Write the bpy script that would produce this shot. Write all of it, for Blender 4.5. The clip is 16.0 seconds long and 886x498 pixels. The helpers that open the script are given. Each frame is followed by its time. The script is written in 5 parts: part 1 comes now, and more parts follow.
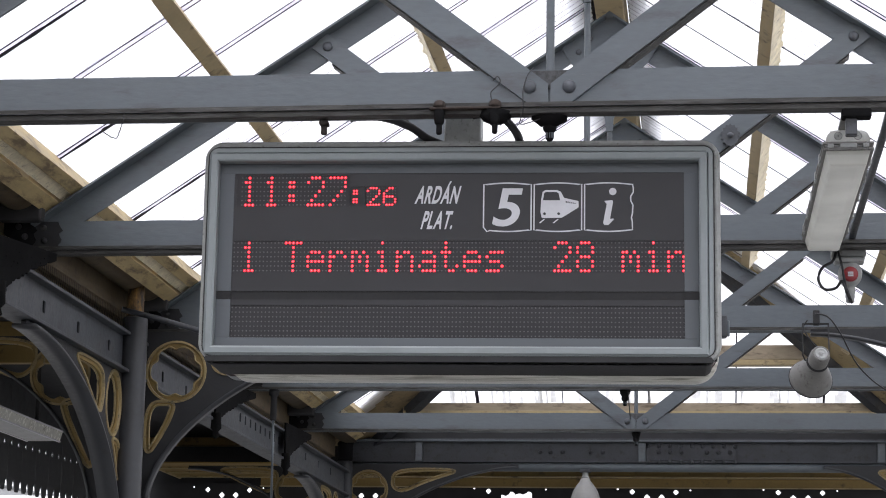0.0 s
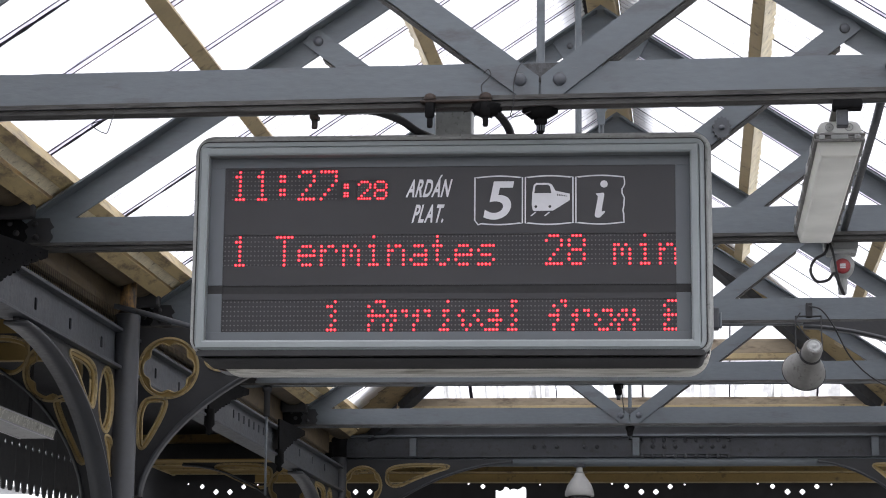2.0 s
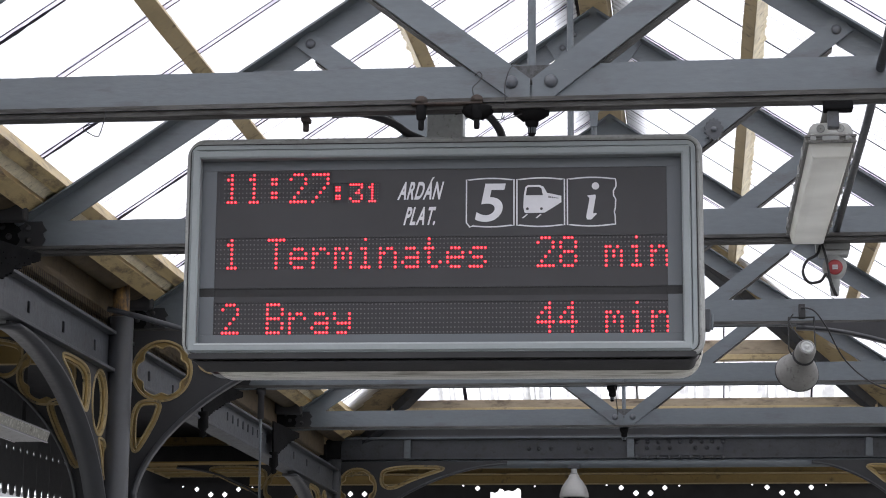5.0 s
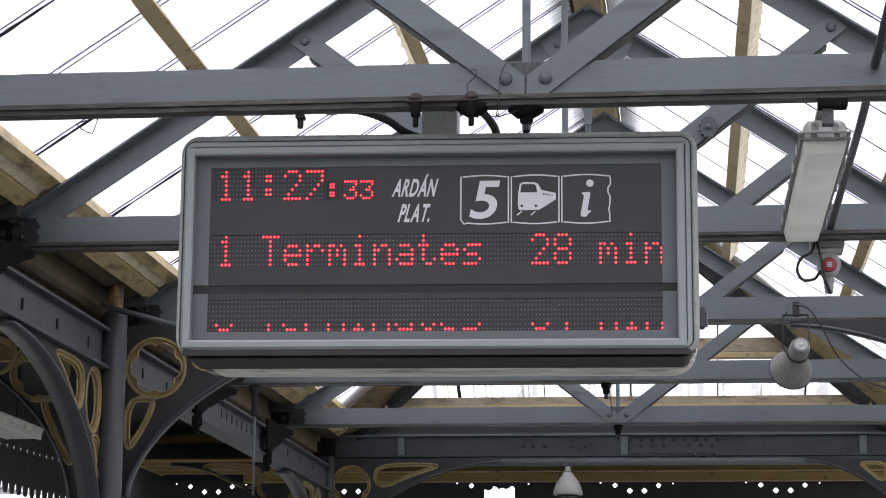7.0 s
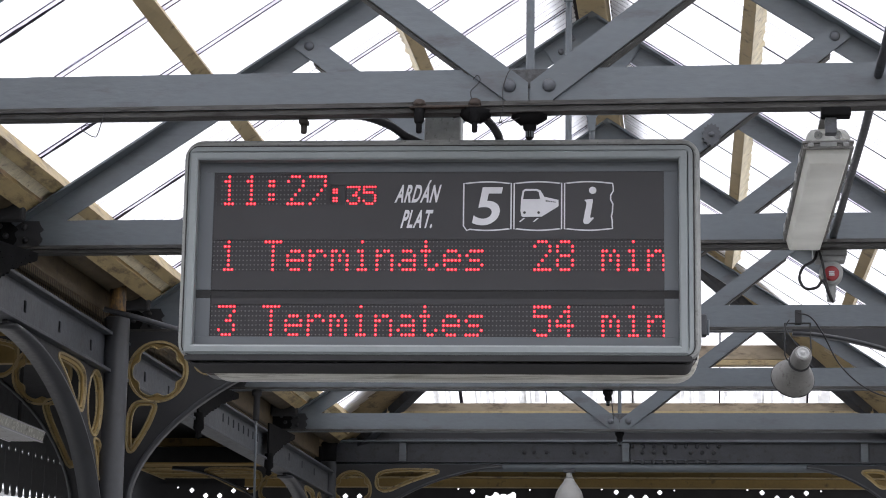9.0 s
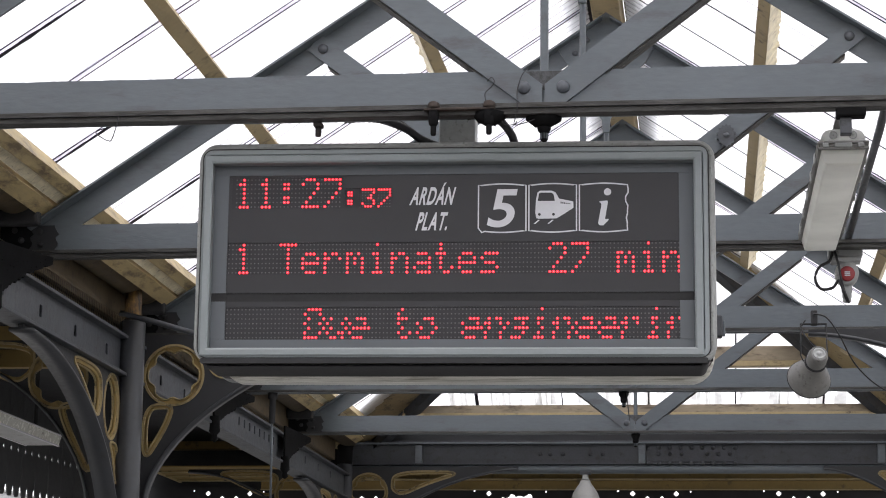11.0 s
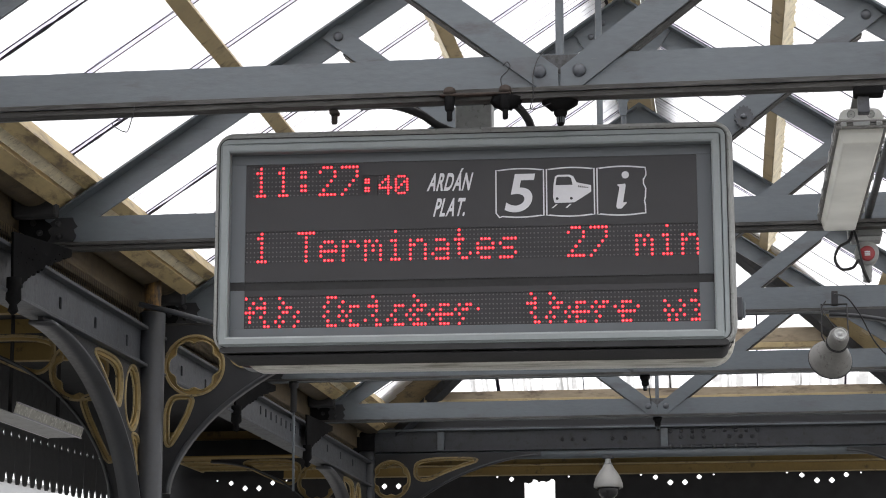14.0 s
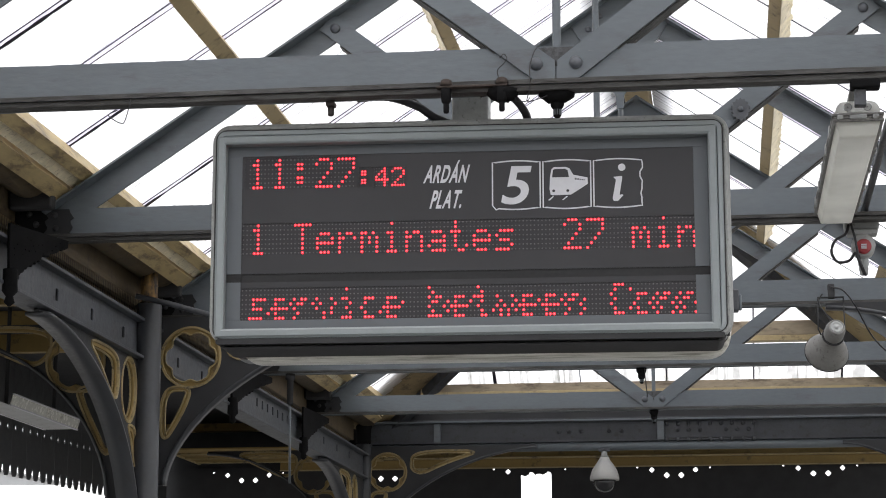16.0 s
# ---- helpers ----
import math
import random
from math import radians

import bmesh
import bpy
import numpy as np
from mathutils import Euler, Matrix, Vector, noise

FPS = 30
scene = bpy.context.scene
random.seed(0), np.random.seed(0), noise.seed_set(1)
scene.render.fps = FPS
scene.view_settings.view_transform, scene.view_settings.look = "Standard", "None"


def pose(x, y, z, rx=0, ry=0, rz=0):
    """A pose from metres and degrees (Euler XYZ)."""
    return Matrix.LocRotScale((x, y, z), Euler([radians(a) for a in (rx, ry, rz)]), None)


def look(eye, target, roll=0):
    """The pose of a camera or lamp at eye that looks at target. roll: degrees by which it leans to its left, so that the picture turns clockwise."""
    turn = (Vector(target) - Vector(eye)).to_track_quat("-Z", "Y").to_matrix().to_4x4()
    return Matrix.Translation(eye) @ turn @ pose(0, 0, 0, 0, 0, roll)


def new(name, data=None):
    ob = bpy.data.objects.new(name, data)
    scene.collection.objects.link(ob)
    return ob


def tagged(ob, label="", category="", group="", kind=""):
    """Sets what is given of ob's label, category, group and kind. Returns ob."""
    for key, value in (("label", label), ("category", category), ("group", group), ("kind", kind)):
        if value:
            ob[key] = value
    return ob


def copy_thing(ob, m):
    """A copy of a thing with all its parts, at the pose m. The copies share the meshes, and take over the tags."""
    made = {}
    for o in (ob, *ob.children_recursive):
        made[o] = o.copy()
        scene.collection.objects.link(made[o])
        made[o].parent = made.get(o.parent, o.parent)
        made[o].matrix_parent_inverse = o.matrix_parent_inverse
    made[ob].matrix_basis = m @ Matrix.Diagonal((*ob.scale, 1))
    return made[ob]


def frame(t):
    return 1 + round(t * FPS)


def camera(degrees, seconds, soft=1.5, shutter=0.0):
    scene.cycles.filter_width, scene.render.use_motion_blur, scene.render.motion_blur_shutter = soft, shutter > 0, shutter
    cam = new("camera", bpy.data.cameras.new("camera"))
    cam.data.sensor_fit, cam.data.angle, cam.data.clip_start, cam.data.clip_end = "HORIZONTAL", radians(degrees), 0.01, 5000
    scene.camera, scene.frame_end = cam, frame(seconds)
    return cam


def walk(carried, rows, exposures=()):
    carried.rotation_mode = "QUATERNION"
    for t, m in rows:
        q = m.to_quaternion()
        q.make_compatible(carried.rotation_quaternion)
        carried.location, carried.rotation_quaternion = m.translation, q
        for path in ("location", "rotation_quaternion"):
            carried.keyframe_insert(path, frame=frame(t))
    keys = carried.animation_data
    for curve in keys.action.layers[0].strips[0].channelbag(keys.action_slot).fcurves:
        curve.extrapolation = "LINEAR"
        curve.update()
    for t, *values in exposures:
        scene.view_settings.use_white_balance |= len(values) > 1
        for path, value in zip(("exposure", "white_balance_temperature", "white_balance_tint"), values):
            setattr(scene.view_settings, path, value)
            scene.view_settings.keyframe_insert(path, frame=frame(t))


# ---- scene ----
cam = camera(23.24, 16.0, soft=1.0)

# seconds, eye x, y, z, yaw, pitch, roll in degrees
PATH = [
    (0.0, -0.0001, -0.0001, 1.6, 7.017, 11.618, 0.946),
    (0.5, 0.0036, 0.0024, 1.5976, 6.98, 11.762, 0.975),
    (1.0, 0.0061, 0.0005, 1.5972, 6.928, 11.781, 1.078),
    (1.5, 0.0062, 0.0078, 1.5945, 6.905, 11.647, 0.967),
    (2.0, 0.0063, 0.0117, 1.592, 6.848, 11.532, 0.592),
    (2.5, 0.0064, 0.0105, 1.5912, 6.843, 11.431, 0.11),
    (3.0, 0.009, 0.0074, 1.5927, 6.89, 11.38, -0.192),
    (3.5, 0.0104, 0.0061, 1.5929, 6.876, 11.387, -0.082),
    (4.0, 0.0135, 0.0063, 1.5927, 6.818, 11.473, 0.394),
    (6.5, 0.0198, 0.0122, 1.5942, 6.604, 11.61, 0.371),
    (7.0, 0.0163, 0.013, 1.5921, 6.557, 11.519, 0.436),
    (7.5, 0.0177, 0.0141, 1.5925, 6.623, 11.517, 0.659),
    (8.0, 0.016, 0.0083, 1.592, 6.6, 11.517, 0.729),
    (8.5, 0.0191, 0.0067, 1.5935, 6.601, 11.539, 0.889),
    (9.0, 0.0194, 0.0069, 1.5938, 6.646, 11.655, 0.867),
    (11.5, 0.0191, 0.011, 1.5947, 7.26, 11.717, 0.485),
    (12.0, 0.0177, 0.018, 1.5943, 7.381, 11.633, 0.092),
    (12.5, 0.0187, 0.0169, 1.5947, 7.487, 11.541, -0.118),
    (13.0, 0.0199, 0.0159, 1.5944, 7.594, 11.471, 0.025),
    (13.5, 0.022, 0.0164, 1.594, 7.624, 11.415, 0.062),
    (14.0, 0.0211, 0.0214, 1.5945, 7.578, 11.353, -0.133),
    (14.5, 0.0228, 0.0217, 1.5932, 7.596, 11.303, -0.059),
    (15.0, 0.0239, 0.0224, 1.5964, 7.578, 11.213, -0.054),
    (15.5, 0.0227, 0.0236, 1.5937, 7.538, 11.139, -0.133),
    (16.0, 0.0235, 0.0234, 1.5925, 7.502, 11.161, -0.043),
]
walk(cam, [(t, pose(x, y, z, 90 + pitch, 0, yaw) @ pose(0, 0, 0, 0, 0, roll)) for t, x, y, z, yaw, pitch, roll in PATH],
     exposures=[(0, 1.34, 6350, 13), (9, 1.34, 6350, 13), (12, 1.33, 6650, 12), (16, 1.33, 6600, 10)])

# ---- light: bright overcast sky ----
world = bpy.data.worlds.new("sky")
scene.world = world
world.use_nodes = True
wn, wl = world.node_tree.nodes, world.node_tree.links
sky = wn.new("ShaderNodeTexSky")
sky.sky_type, sky.sun_disc = "NISHITA", False
sky.sun_elevation, sky.sun_rotation = radians(72), radians(180)
cloud = wn.new("ShaderNodeHueSaturation")
cloud.inputs["Saturation"].default_value = 0.18
wl.new(sky.outputs[0], cloud.inputs["Color"])
wl.new(cloud.outputs[0], wn["Background"].inputs["Color"])
wn["Background"].inputs["Strength"].default_value = 0.15
sun = new("sun", bpy.data.lights.new("sun", "SUN"))
sun.data.energy, sun.data.angle, sun.data.color = 1.5, radians(25), (1.0, 0.97, 0.93)
sun.matrix_world = look((-0.6, -3.0, 9), (-0.4, 0, 0))


# ---- materials ----
def material(name, base, rough=0.6, metal=0.0, vary=0.15, scale=6.0, fine=60.0, bump=0.15, dirt=None, dirt_amount=0.0, random_piece=0.0, chips=None, relief=0.004, stretch=None):
    """Paint, timber or metal with mottling at two scales, optional stains and fine relief."""
    m = bpy.data.materials.new(name)
    m.use_nodes = True
    n, l = m.node_tree.nodes, m.node_tree.links
    b = n["Principled BSDF"]
    b.inputs["Metallic"].default_value = metal
    co = n.new("ShaderNodeTexCoord")
    where = co.outputs["Object"]
    if stretch:
        along = n.new("ShaderNodeMapping")
        along.inputs["Scale"].default_value = stretch
        l.new(where, along.inputs["Vector"])
        where = along.outputs["Vector"]
    big, small = n.new("ShaderNodeTexNoise"), n.new("ShaderNodeTexNoise")
    big.inputs["Scale"].default_value, small.inputs["Scale"].default_value = scale, fine
    big.inputs["Detail"].default_value, small.inputs["Detail"].default_value = 6, 4
    for t in (big, small):
        l.new(where, t.inputs["Vector"])
    ramp = n.new("ShaderNodeValToRGB")
    lo, hi = [max(0, c * (1 - vary)) for c in base], [min(1, c * (1 + vary)) for c in base]
    ramp.color_ramp.elements[0].position, ramp.color_ramp.elements[1].position = 0.3, 0.7
    ramp.color_ramp.elements[0].color, ramp.color_ramp.elements[1].color = (*lo, 1), (*hi, 1)
    add = n.new("ShaderNodeMath")
    add.operation, add.inputs[1].default_value = "MULTIPLY_ADD", 0.6
    half = n.new("ShaderNodeMath")
    half.operation, half.inputs[1].default_value = "MULTIPLY", 0.4
    l.new(small.outputs["Fac"], half.inputs[0])
    l.new(big.outputs["Fac"], add.inputs[0])
    l.new(half.outputs[0], add.inputs[2])
    l.new(add.outputs[0], ramp.inputs["Fac"])
    colour = ramp.outputs["Color"]
    if dirt:
        spot = n.new("ShaderNodeTexNoise")
        spot.inputs["Scale"].default_value, spot.inputs["Detail"].default_value = scale * 2.3, 8
        spot.inputs["Roughness"].default_value = 0.7
        l.new(where, spot.inputs["Vector"])
        cut = n.new("ShaderNodeValToRGB")
        cut.color_ramp.elements[0].position = 0.62 - 0.3 * dirt_amount
        cut.color_ramp.elements[1].position = 0.72 - 0.2 * dirt_amount
        l.new(spot.outputs["Fac"], cut.inputs["Fac"])
        mix = n.new("ShaderNodeMixRGB")
        mix.inputs["Color2"].default_value = (*dirt, 1)
        l.new(cut.outputs["Color"], mix.inputs["Fac"])
        l.new(colour, mix.inputs["Color1"])
        colour = mix.outputs["Color"]
    if chips:
        fleck = n.new("ShaderNodeTexNoise")
        fleck.inputs["Scale"].default_value, fleck.inputs["Detail"].default_value, fleck.inputs["Roughness"].default_value = 38, 6, 0.65
        l.new(where, fleck.inputs["Vector"])
        snip = n.new("ShaderNodeValToRGB")
        snip.color_ramp.elements[0].position, snip.color_ramp.elements[1].position = 0.70, 0.74
        l.new(fleck.outputs["Fac"], snip.inputs["Fac"])
        over = n.new("ShaderNodeMixRGB")
        over.inputs["Color2"].default_value = (*chips, 1)
        l.new(snip.outputs["Color"], over.inputs["Fac"])
        l.new(colour, over.inputs["Color1"])
        colour = over.outputs["Color"]
    if random_piece:
        info, amount, tint = n.new("ShaderNodeObjectInfo"), n.new("ShaderNodeMapRange"), n.new("ShaderNodeMixRGB")
        amount.inputs["To Min"].default_value, amount.inputs["To Max"].default_value = 1 - random_piece, 1 + random_piece
        l.new(info.outputs["Random"], amount.inputs["Value"])
        tint.blend_type, tint.inputs["Fac"].default_value = "MULTIPLY", 1
        l.new(colour, tint.inputs["Color1"])
        l.new(amount.outputs["Result"], tint.inputs["Color2"])
        colour = tint.outputs["Color"]
    l.new(colour, b.inputs["Base Color"])
    r = n.new("ShaderNodeMapRange")
    r.inputs["To Min"].default_value, r.inputs["To Max"].default_value = max(0.05, rough - 0.15), min(1, rough + 0.15)
    l.new(small.outputs["Fac"], r.inputs["Value"])
    l.new(r.outputs["Result"], b.inputs["Roughness"])
    if bump:
        bp = n.new("ShaderNodeBump")
        bp.inputs["Strength"].default_value, bp.inputs["Distance"].default_value = bump, relief
        l.new(add.outputs[0], bp.inputs["Height"])
        l.new(bp.outputs["Normal"], b.inputs["Normal"])
    return m


GREY = material("grey_paint", (0.110, 0.128, 0.142), 0.42, vary=0.16, scale=5, fine=70, bump=0.55, stretch=(0.3, 1, 1), dirt=(0.085, 0.09, 0.098), dirt_amount=0.22, chips=(0.21, 0.215, 0.22), relief=0.005)
FLAKE = material("bare_paint_flake", (0.3, 0.3, 0.295), 0.7, vary=0.3, scale=30, fine=120, bump=0.2)
RIVET = material("rivet_paint", (0.088, 0.095, 0.107), 0.5, vary=0.2, scale=20, fine=90, bump=0.3)
DARK = material("dark_grey_paint", (0.046, 0.05, 0.058), 0.5, vary=0.3, scale=7, fine=50, bump=0.6, dirt=(0.025, 0.025, 0.026), dirt_amount=0.3, relief=0.007)
STAIN = material("weathered_dark_paint", (0.06, 0.063, 0.066), 0.6, vary=0.5, scale=26, fine=110, bump=1.0, dirt=(0.03, 0.03, 0.03), dirt_amount=0.5, chips=(0.12, 0.12, 0.118), relief=0.006)
# Weathered, chipped paint; its base is darkened to carry the shade of undersides.
FLANGE = material("weathered_shaded_paint", (0.045, 0.044, 0.041), 0.55, vary=0.75, scale=26, fine=110, bump=1.0, dirt=(0.018, 0.015, 0.013), dirt_amount=0.45, chips=(0.30, 0.29, 0.27), relief=0.009, stretch=(0.16, 1, 1))
# Grey paint with shade put into its base colour, for bracket webs and fascia.
SHADE = material("shaded_grey_paint", (0.022, 0.023, 0.026), 0.6, vary=0.25, scale=5, fine=60, bump=0.3)
COLUMN = material("column_paint", (0.047, 0.05, 0.056), 0.42, vary=0.18, scale=3, fine=50, bump=0.25, dirt=(0.04, 0.04, 0.04), dirt_amount=0.2)
GIRDER = material("girder_paint", (0.061, 0.067, 0.076), 0.5, vary=0.24, scale=6, fine=45, bump=0.6, dirt=(0.04, 0.04, 0.042), dirt_amount=0.3, relief=0.006)
# Near-black with hardly any gloss; the chord-end plates use it for soot and shade.
NEAR_BLACK = material("near_black_matt", (0.009, 0.009, 0.0095), 0.9, vary=0.4, scale=9, fine=70, bump=0.4)
NEAR_BLACK.node_tree.nodes["Principled BSDF"].inputs["Specular IOR Level"].default_value = 0.08
# Near-black for sooty parts; also painted shade under the sign and behind slots.
SOOT_SHADE = material("soot_and_shade_black", (0.026, 0.026, 0.028), 0.75, vary=0.35, scale=8, fine=70, bump=0.4)
RUST = material("rusty_iron", (0.03, 0.024, 0.021), 0.8, vary=0.5, scale=30, fine=120, bump=0.6)
RUSTY = material("brown_rust", (0.043, 0.031, 0.025), 0.8, vary=0.4, scale=30, fine=120, bump=0.6, dirt=(0.03, 0.024, 0.021), dirt_amount=0.3)
CREAM = material("cream_timber_paint", (0.44, 0.345, 0.19), 0.6, vary=0.14, scale=4, fine=40, bump=0.5, dirt=(0.13, 0.1, 0.065), dirt_amount=0.2)
OCHRE = material("ochre_cream_paint", (0.44, 0.34, 0.17), 0.6, vary=0.24, scale=6, fine=40, bump=0.7, dirt=(0.17, 0.125, 0.07), dirt_amount=0.36, chips=(0.6, 0.52, 0.36), stretch=(1, 0.35, 1))
PEEL = material("peeling_cream_paint", (0.74, 0.66, 0.47), 0.7, vary=0.25, scale=14, fine=60, bump=0.9, dirt=(0.22, 0.16, 0.1), dirt_amount=0.16, relief=0.008)
OLIVE = material("ochre_paint", (0.27, 0.185, 0.06), 0.6, vary=0.18, scale=3, fine=40, bump=0.4, dirt=(0.1, 0.07, 0.035), dirt_amount=0.2)
VALANCE = material("valance_paint", (0.075, 0.077, 0.08), 0.6, vary=0.18, scale=2, fine=30, bump=0.25, dirt=(0.05, 0.05, 0.05), dirt_amount=0.25)
GOLD = material("old_gold_paint", (0.32, 0.245, 0.115), 0.5, vary=0.25, scale=10, fine=60, bump=0.4, dirt=(0.1, 0.085, 0.06), dirt_amount=0.3)
CASE = material("sign_case_paint", (0.17, 0.185, 0.185), 0.42, vary=0.09, scale=4, fine=70, bump=0.12, dirt=(0.1, 0.105, 0.1), dirt_amount=0.12)
CASE_RIM = material("weathered_rim", (0.29, 0.298, 0.29), 0.45, vary=0.16, scale=26, fine=70, bump=0.5, dirt=(0.13, 0.135, 0.125), dirt_amount=0.16)
FRAME = material("sign_frame_paint", (0.225, 0.251, 0.258), 0.38, vary=0.07, scale=5, fine=80, bump=0.1)
INSET = material("sign_inset_paint", (0.098, 0.109, 0.12), 0.55, vary=0.06, scale=4, fine=80, bump=0.06)
FACE = material("black_display_face", (0.0165, 0.016, 0.019), 0.5, vary=0.2, scale=5, fine=50, bump=0.04)
# Flat black for the sign's grooves and gaps, in place of their shade.
BLACK = material("black_gap_fill", (0.012, 0.012, 0.013), 0.7, vary=0.2, scale=20, fine=90, bump=0.1)
BOARD = material("led_board", (0.0175, 0.017, 0.020), 0.6, vary=0.15, scale=10, fine=90, bump=0.05)
UNLIT = material("unlit_led", (0.085, 0.081, 0.085), 0.3, vary=0.3, scale=60, fine=200, bump=0)
WHITE = material("white_lettering", (0.6, 0.6, 0.63), 0.6, vary=0.06, scale=20, fine=90, bump=0)
STEEL = material("bare_steel", (0.80, 0.78, 0.69), 0.35, metal=0.0, vary=0.35, scale=40, fine=160, bump=0.4, dirt=(0.36, 0.35, 0.29), dirt_amount=0.4, stretch=(0.05, 1, 1))
LAMP = material("lamp_diffuser", (0.74, 0.74, 0.67), 0.25, vary=0.12, scale=6, fine=40, bump=0.08, dirt=(0.28, 0.27, 0.21), dirt_amount=0.15)
LAMP_GREY = material("lamp_housing", (0.36, 0.37, 0.365), 0.5, vary=0.15, scale=9, fine=60, bump=0.2, dirt=(0.15, 0.14, 0.12), dirt_amount=0.2)
HORN = material("horn_grey", (0.2, 0.197, 0.187), 0.5, vary=0.18, scale=14, fine=70, bump=0.25, dirt=(0.1, 0.095, 0.085), dirt_amount=0.25)
CABLE = material("black_cable", (0.018, 0.018, 0.02), 0.5, vary=0.3, scale=30, fine=90, bump=0.1)
RED = material("red_socket_cap", (0.3, 0.03, 0.035), 0.4, vary=0.15, scale=30, fine=100, bump=0.1)
DOME = material("smoked_dome", (0.03, 0.03, 0.032), 0.08, vary=0.1, scale=10, fine=50, bump=0)
CONCRETE = material("platform_tarmac", (0.14, 0.136, 0.13), 0.8, vary=0.2, scale=1.2, fine=30, bump=0.3, dirt=(0.05, 0.05, 0.048), dirt_amount=0.3)
PALE = material("pale_render", (0.5, 0.5, 0.5), 0.8, vary=0.12, scale=0.4, fine=4, bump=0.1)
WEATHERED = material("weathered_timber", (0.33, 0.275, 0.2), 0.75, vary=0.3, scale=5, fine=40, bump=0.5, dirt=(0.14, 0.11, 0.08), dirt_amount=0.35, stretch=(0.3, 1, 1))
BRUSH = material("bristle_black", (0.03, 0.026, 0.042), 0.7, vary=0.3, scale=20, fine=90, bump=0.2)


def led_material(name, glow, strength):
    m = bpy.data.materials.new(name)
    m.use_nodes = True
    b = m.node_tree.nodes["Principled BSDF"]
    b.inputs["Base Color"].default_value = (0.5, 0.03, 0.04, 1)
    b.inputs["Emission Color"].default_value = (*glow, 1)
    b.inputs["Emission Strength"].default_value = strength
    return m


def sheet_material():
    """Weathered translucent corrugated sheet: lets daylight through diffusely, with streaks of dirt down the slope."""
    m = bpy.data.materials.new("translucent_sheet")
    m.use_nodes = True
    n, l = m.node_tree.nodes, m.node_tree.links
    n.remove(n["Principled BSDF"])
    co, mapping, streak = n.new("ShaderNodeTexCoord"), n.new("ShaderNodeMapping"), n.new("ShaderNodeTexNoise")
    mapping.inputs["Scale"].default_value = (1.2, 34, 1.2)
    streak.inputs["Scale"].default_value, streak.inputs["Detail"].default_value = 1.0, 5
    ramp = n.new("ShaderNodeValToRGB")
    ramp.color_ramp.elements[0].position, ramp.color_ramp.elements[0].color = 0.24, (0.74, 0.72, 0.79, 1)
    ramp.color_ramp.elements[1].position, ramp.color_ramp.elements[1].color = 0.42, (0.93, 0.93, 0.95, 1)
    l.new(co.outputs["Object"], mapping.inputs["Vector"])
    l.new(mapping.outputs["Vector"], streak.inputs["Vector"])
    l.new(streak.outputs["Fac"], ramp.inputs["Fac"])
    tl, tp, gl = n.new("ShaderNodeBsdfTranslucent"), n.new("ShaderNodeBsdfTransparent"), n.new("ShaderNodeBsdfDiffuse")
    mix, mix2 = n.new("ShaderNodeMixShader"), n.new("ShaderNodeMixShader")
    l.new(ramp.outputs["Color"], tl.inputs["Color"])
    l.new(ramp.outputs["Color"], tp.inputs["Color"])
    gl.inputs["Color"].default_value = (0.8, 0.8, 0.8, 1)
    mix.inputs["Fac"].default_value, mix2.inputs["Fac"].default_value = 0.25, 0.12
    l.new(tl.outputs[0], mix.inputs[1])
    l.new(tp.outputs[0], mix.inputs[2])
    l.new(mix.outputs[0], mix2.inputs[1])
    l.new(gl.outputs[0], mix2.inputs[2])
    l.new(mix2.outputs[0], n["Material Output"].inputs["Surface"])
    return m


def translucent(name, through_colour, surface_colour, share_through, mottle=16):
    m = bpy.data.materials.new(name)
    m.use_nodes = True
    n, l = m.node_tree.nodes, m.node_tree.links
    b = n["Principled BSDF"]
    b.inputs["Base Color"].default_value, b.inputs["Roughness"].default_value = (*surface_colour, 1), 0.3
    tl, mix, dust, ramp = n.new("ShaderNodeBsdfTranslucent"), n.new("ShaderNodeMixShader"), n.new("ShaderNodeTexNoise"), n.new("ShaderNodeValToRGB")
    dust.inputs["Scale"].default_value, dust.inputs["Detail"].default_value = mottle, 6
    l.new(n.new("ShaderNodeTexCoord").outputs["Object"], dust.inputs["Vector"])
    ramp.color_ramp.elements[0].position, ramp.color_ramp.elements[0].color = 0.3, (*[c * 0.78 for c in through_colour], 1)
    ramp.color_ramp.elements[1].position, ramp.color_ramp.elements[1].color = 0.6, (*through_colour, 1)
    l.new(dust.outputs["Fac"], ramp.inputs["Fac"])
    l.new(ramp.outputs["Color"], tl.inputs["Color"])
    mix.inputs["Fac"].default_value = share_through
    l.new(b.outputs[0], mix.inputs[1])
    l.new(tl.outputs[0], mix.inputs[2])
    l.new(mix.outputs[0], n["Material Output"].inputs["Surface"])
    return m


STREAK = translucent("run_marks_on_sheet", (0.66, 0.66, 0.64), (0.4, 0.4, 0.37), 0.85)
LAPPED = translucent("lapped_double_sheet", (0.86, 0.85, 0.92), (0.6, 0.6, 0.62), 0.9)
# Housing made to pass daylight, added to brighten the cover beneath it.
LAMP_SHELL = translucent("fibreglass_housing", (0.97, 0.97, 0.95), (0.33, 0.34, 0.33), 0.68)
LAMP_LENS = translucent("dusty_prismatic_cover", (0.99, 0.99, 0.95), (0.88, 0.88, 0.82), 0.68, 3.5)
BOARDING = material("stained_hip_boarding", (0.26, 0.195, 0.105), 0.7, vary=0.3, scale=5, fine=40, bump=0.5, dirt=(0.08, 0.06, 0.04), dirt_amount=0.3)
BROWN = material("grimy_brown_timber", (0.10, 0.073, 0.039), 0.75, vary=0.3, scale=9, fine=60, bump=0.5, dirt=(0.05, 0.04, 0.028), dirt_amount=0.3, relief=0.006)
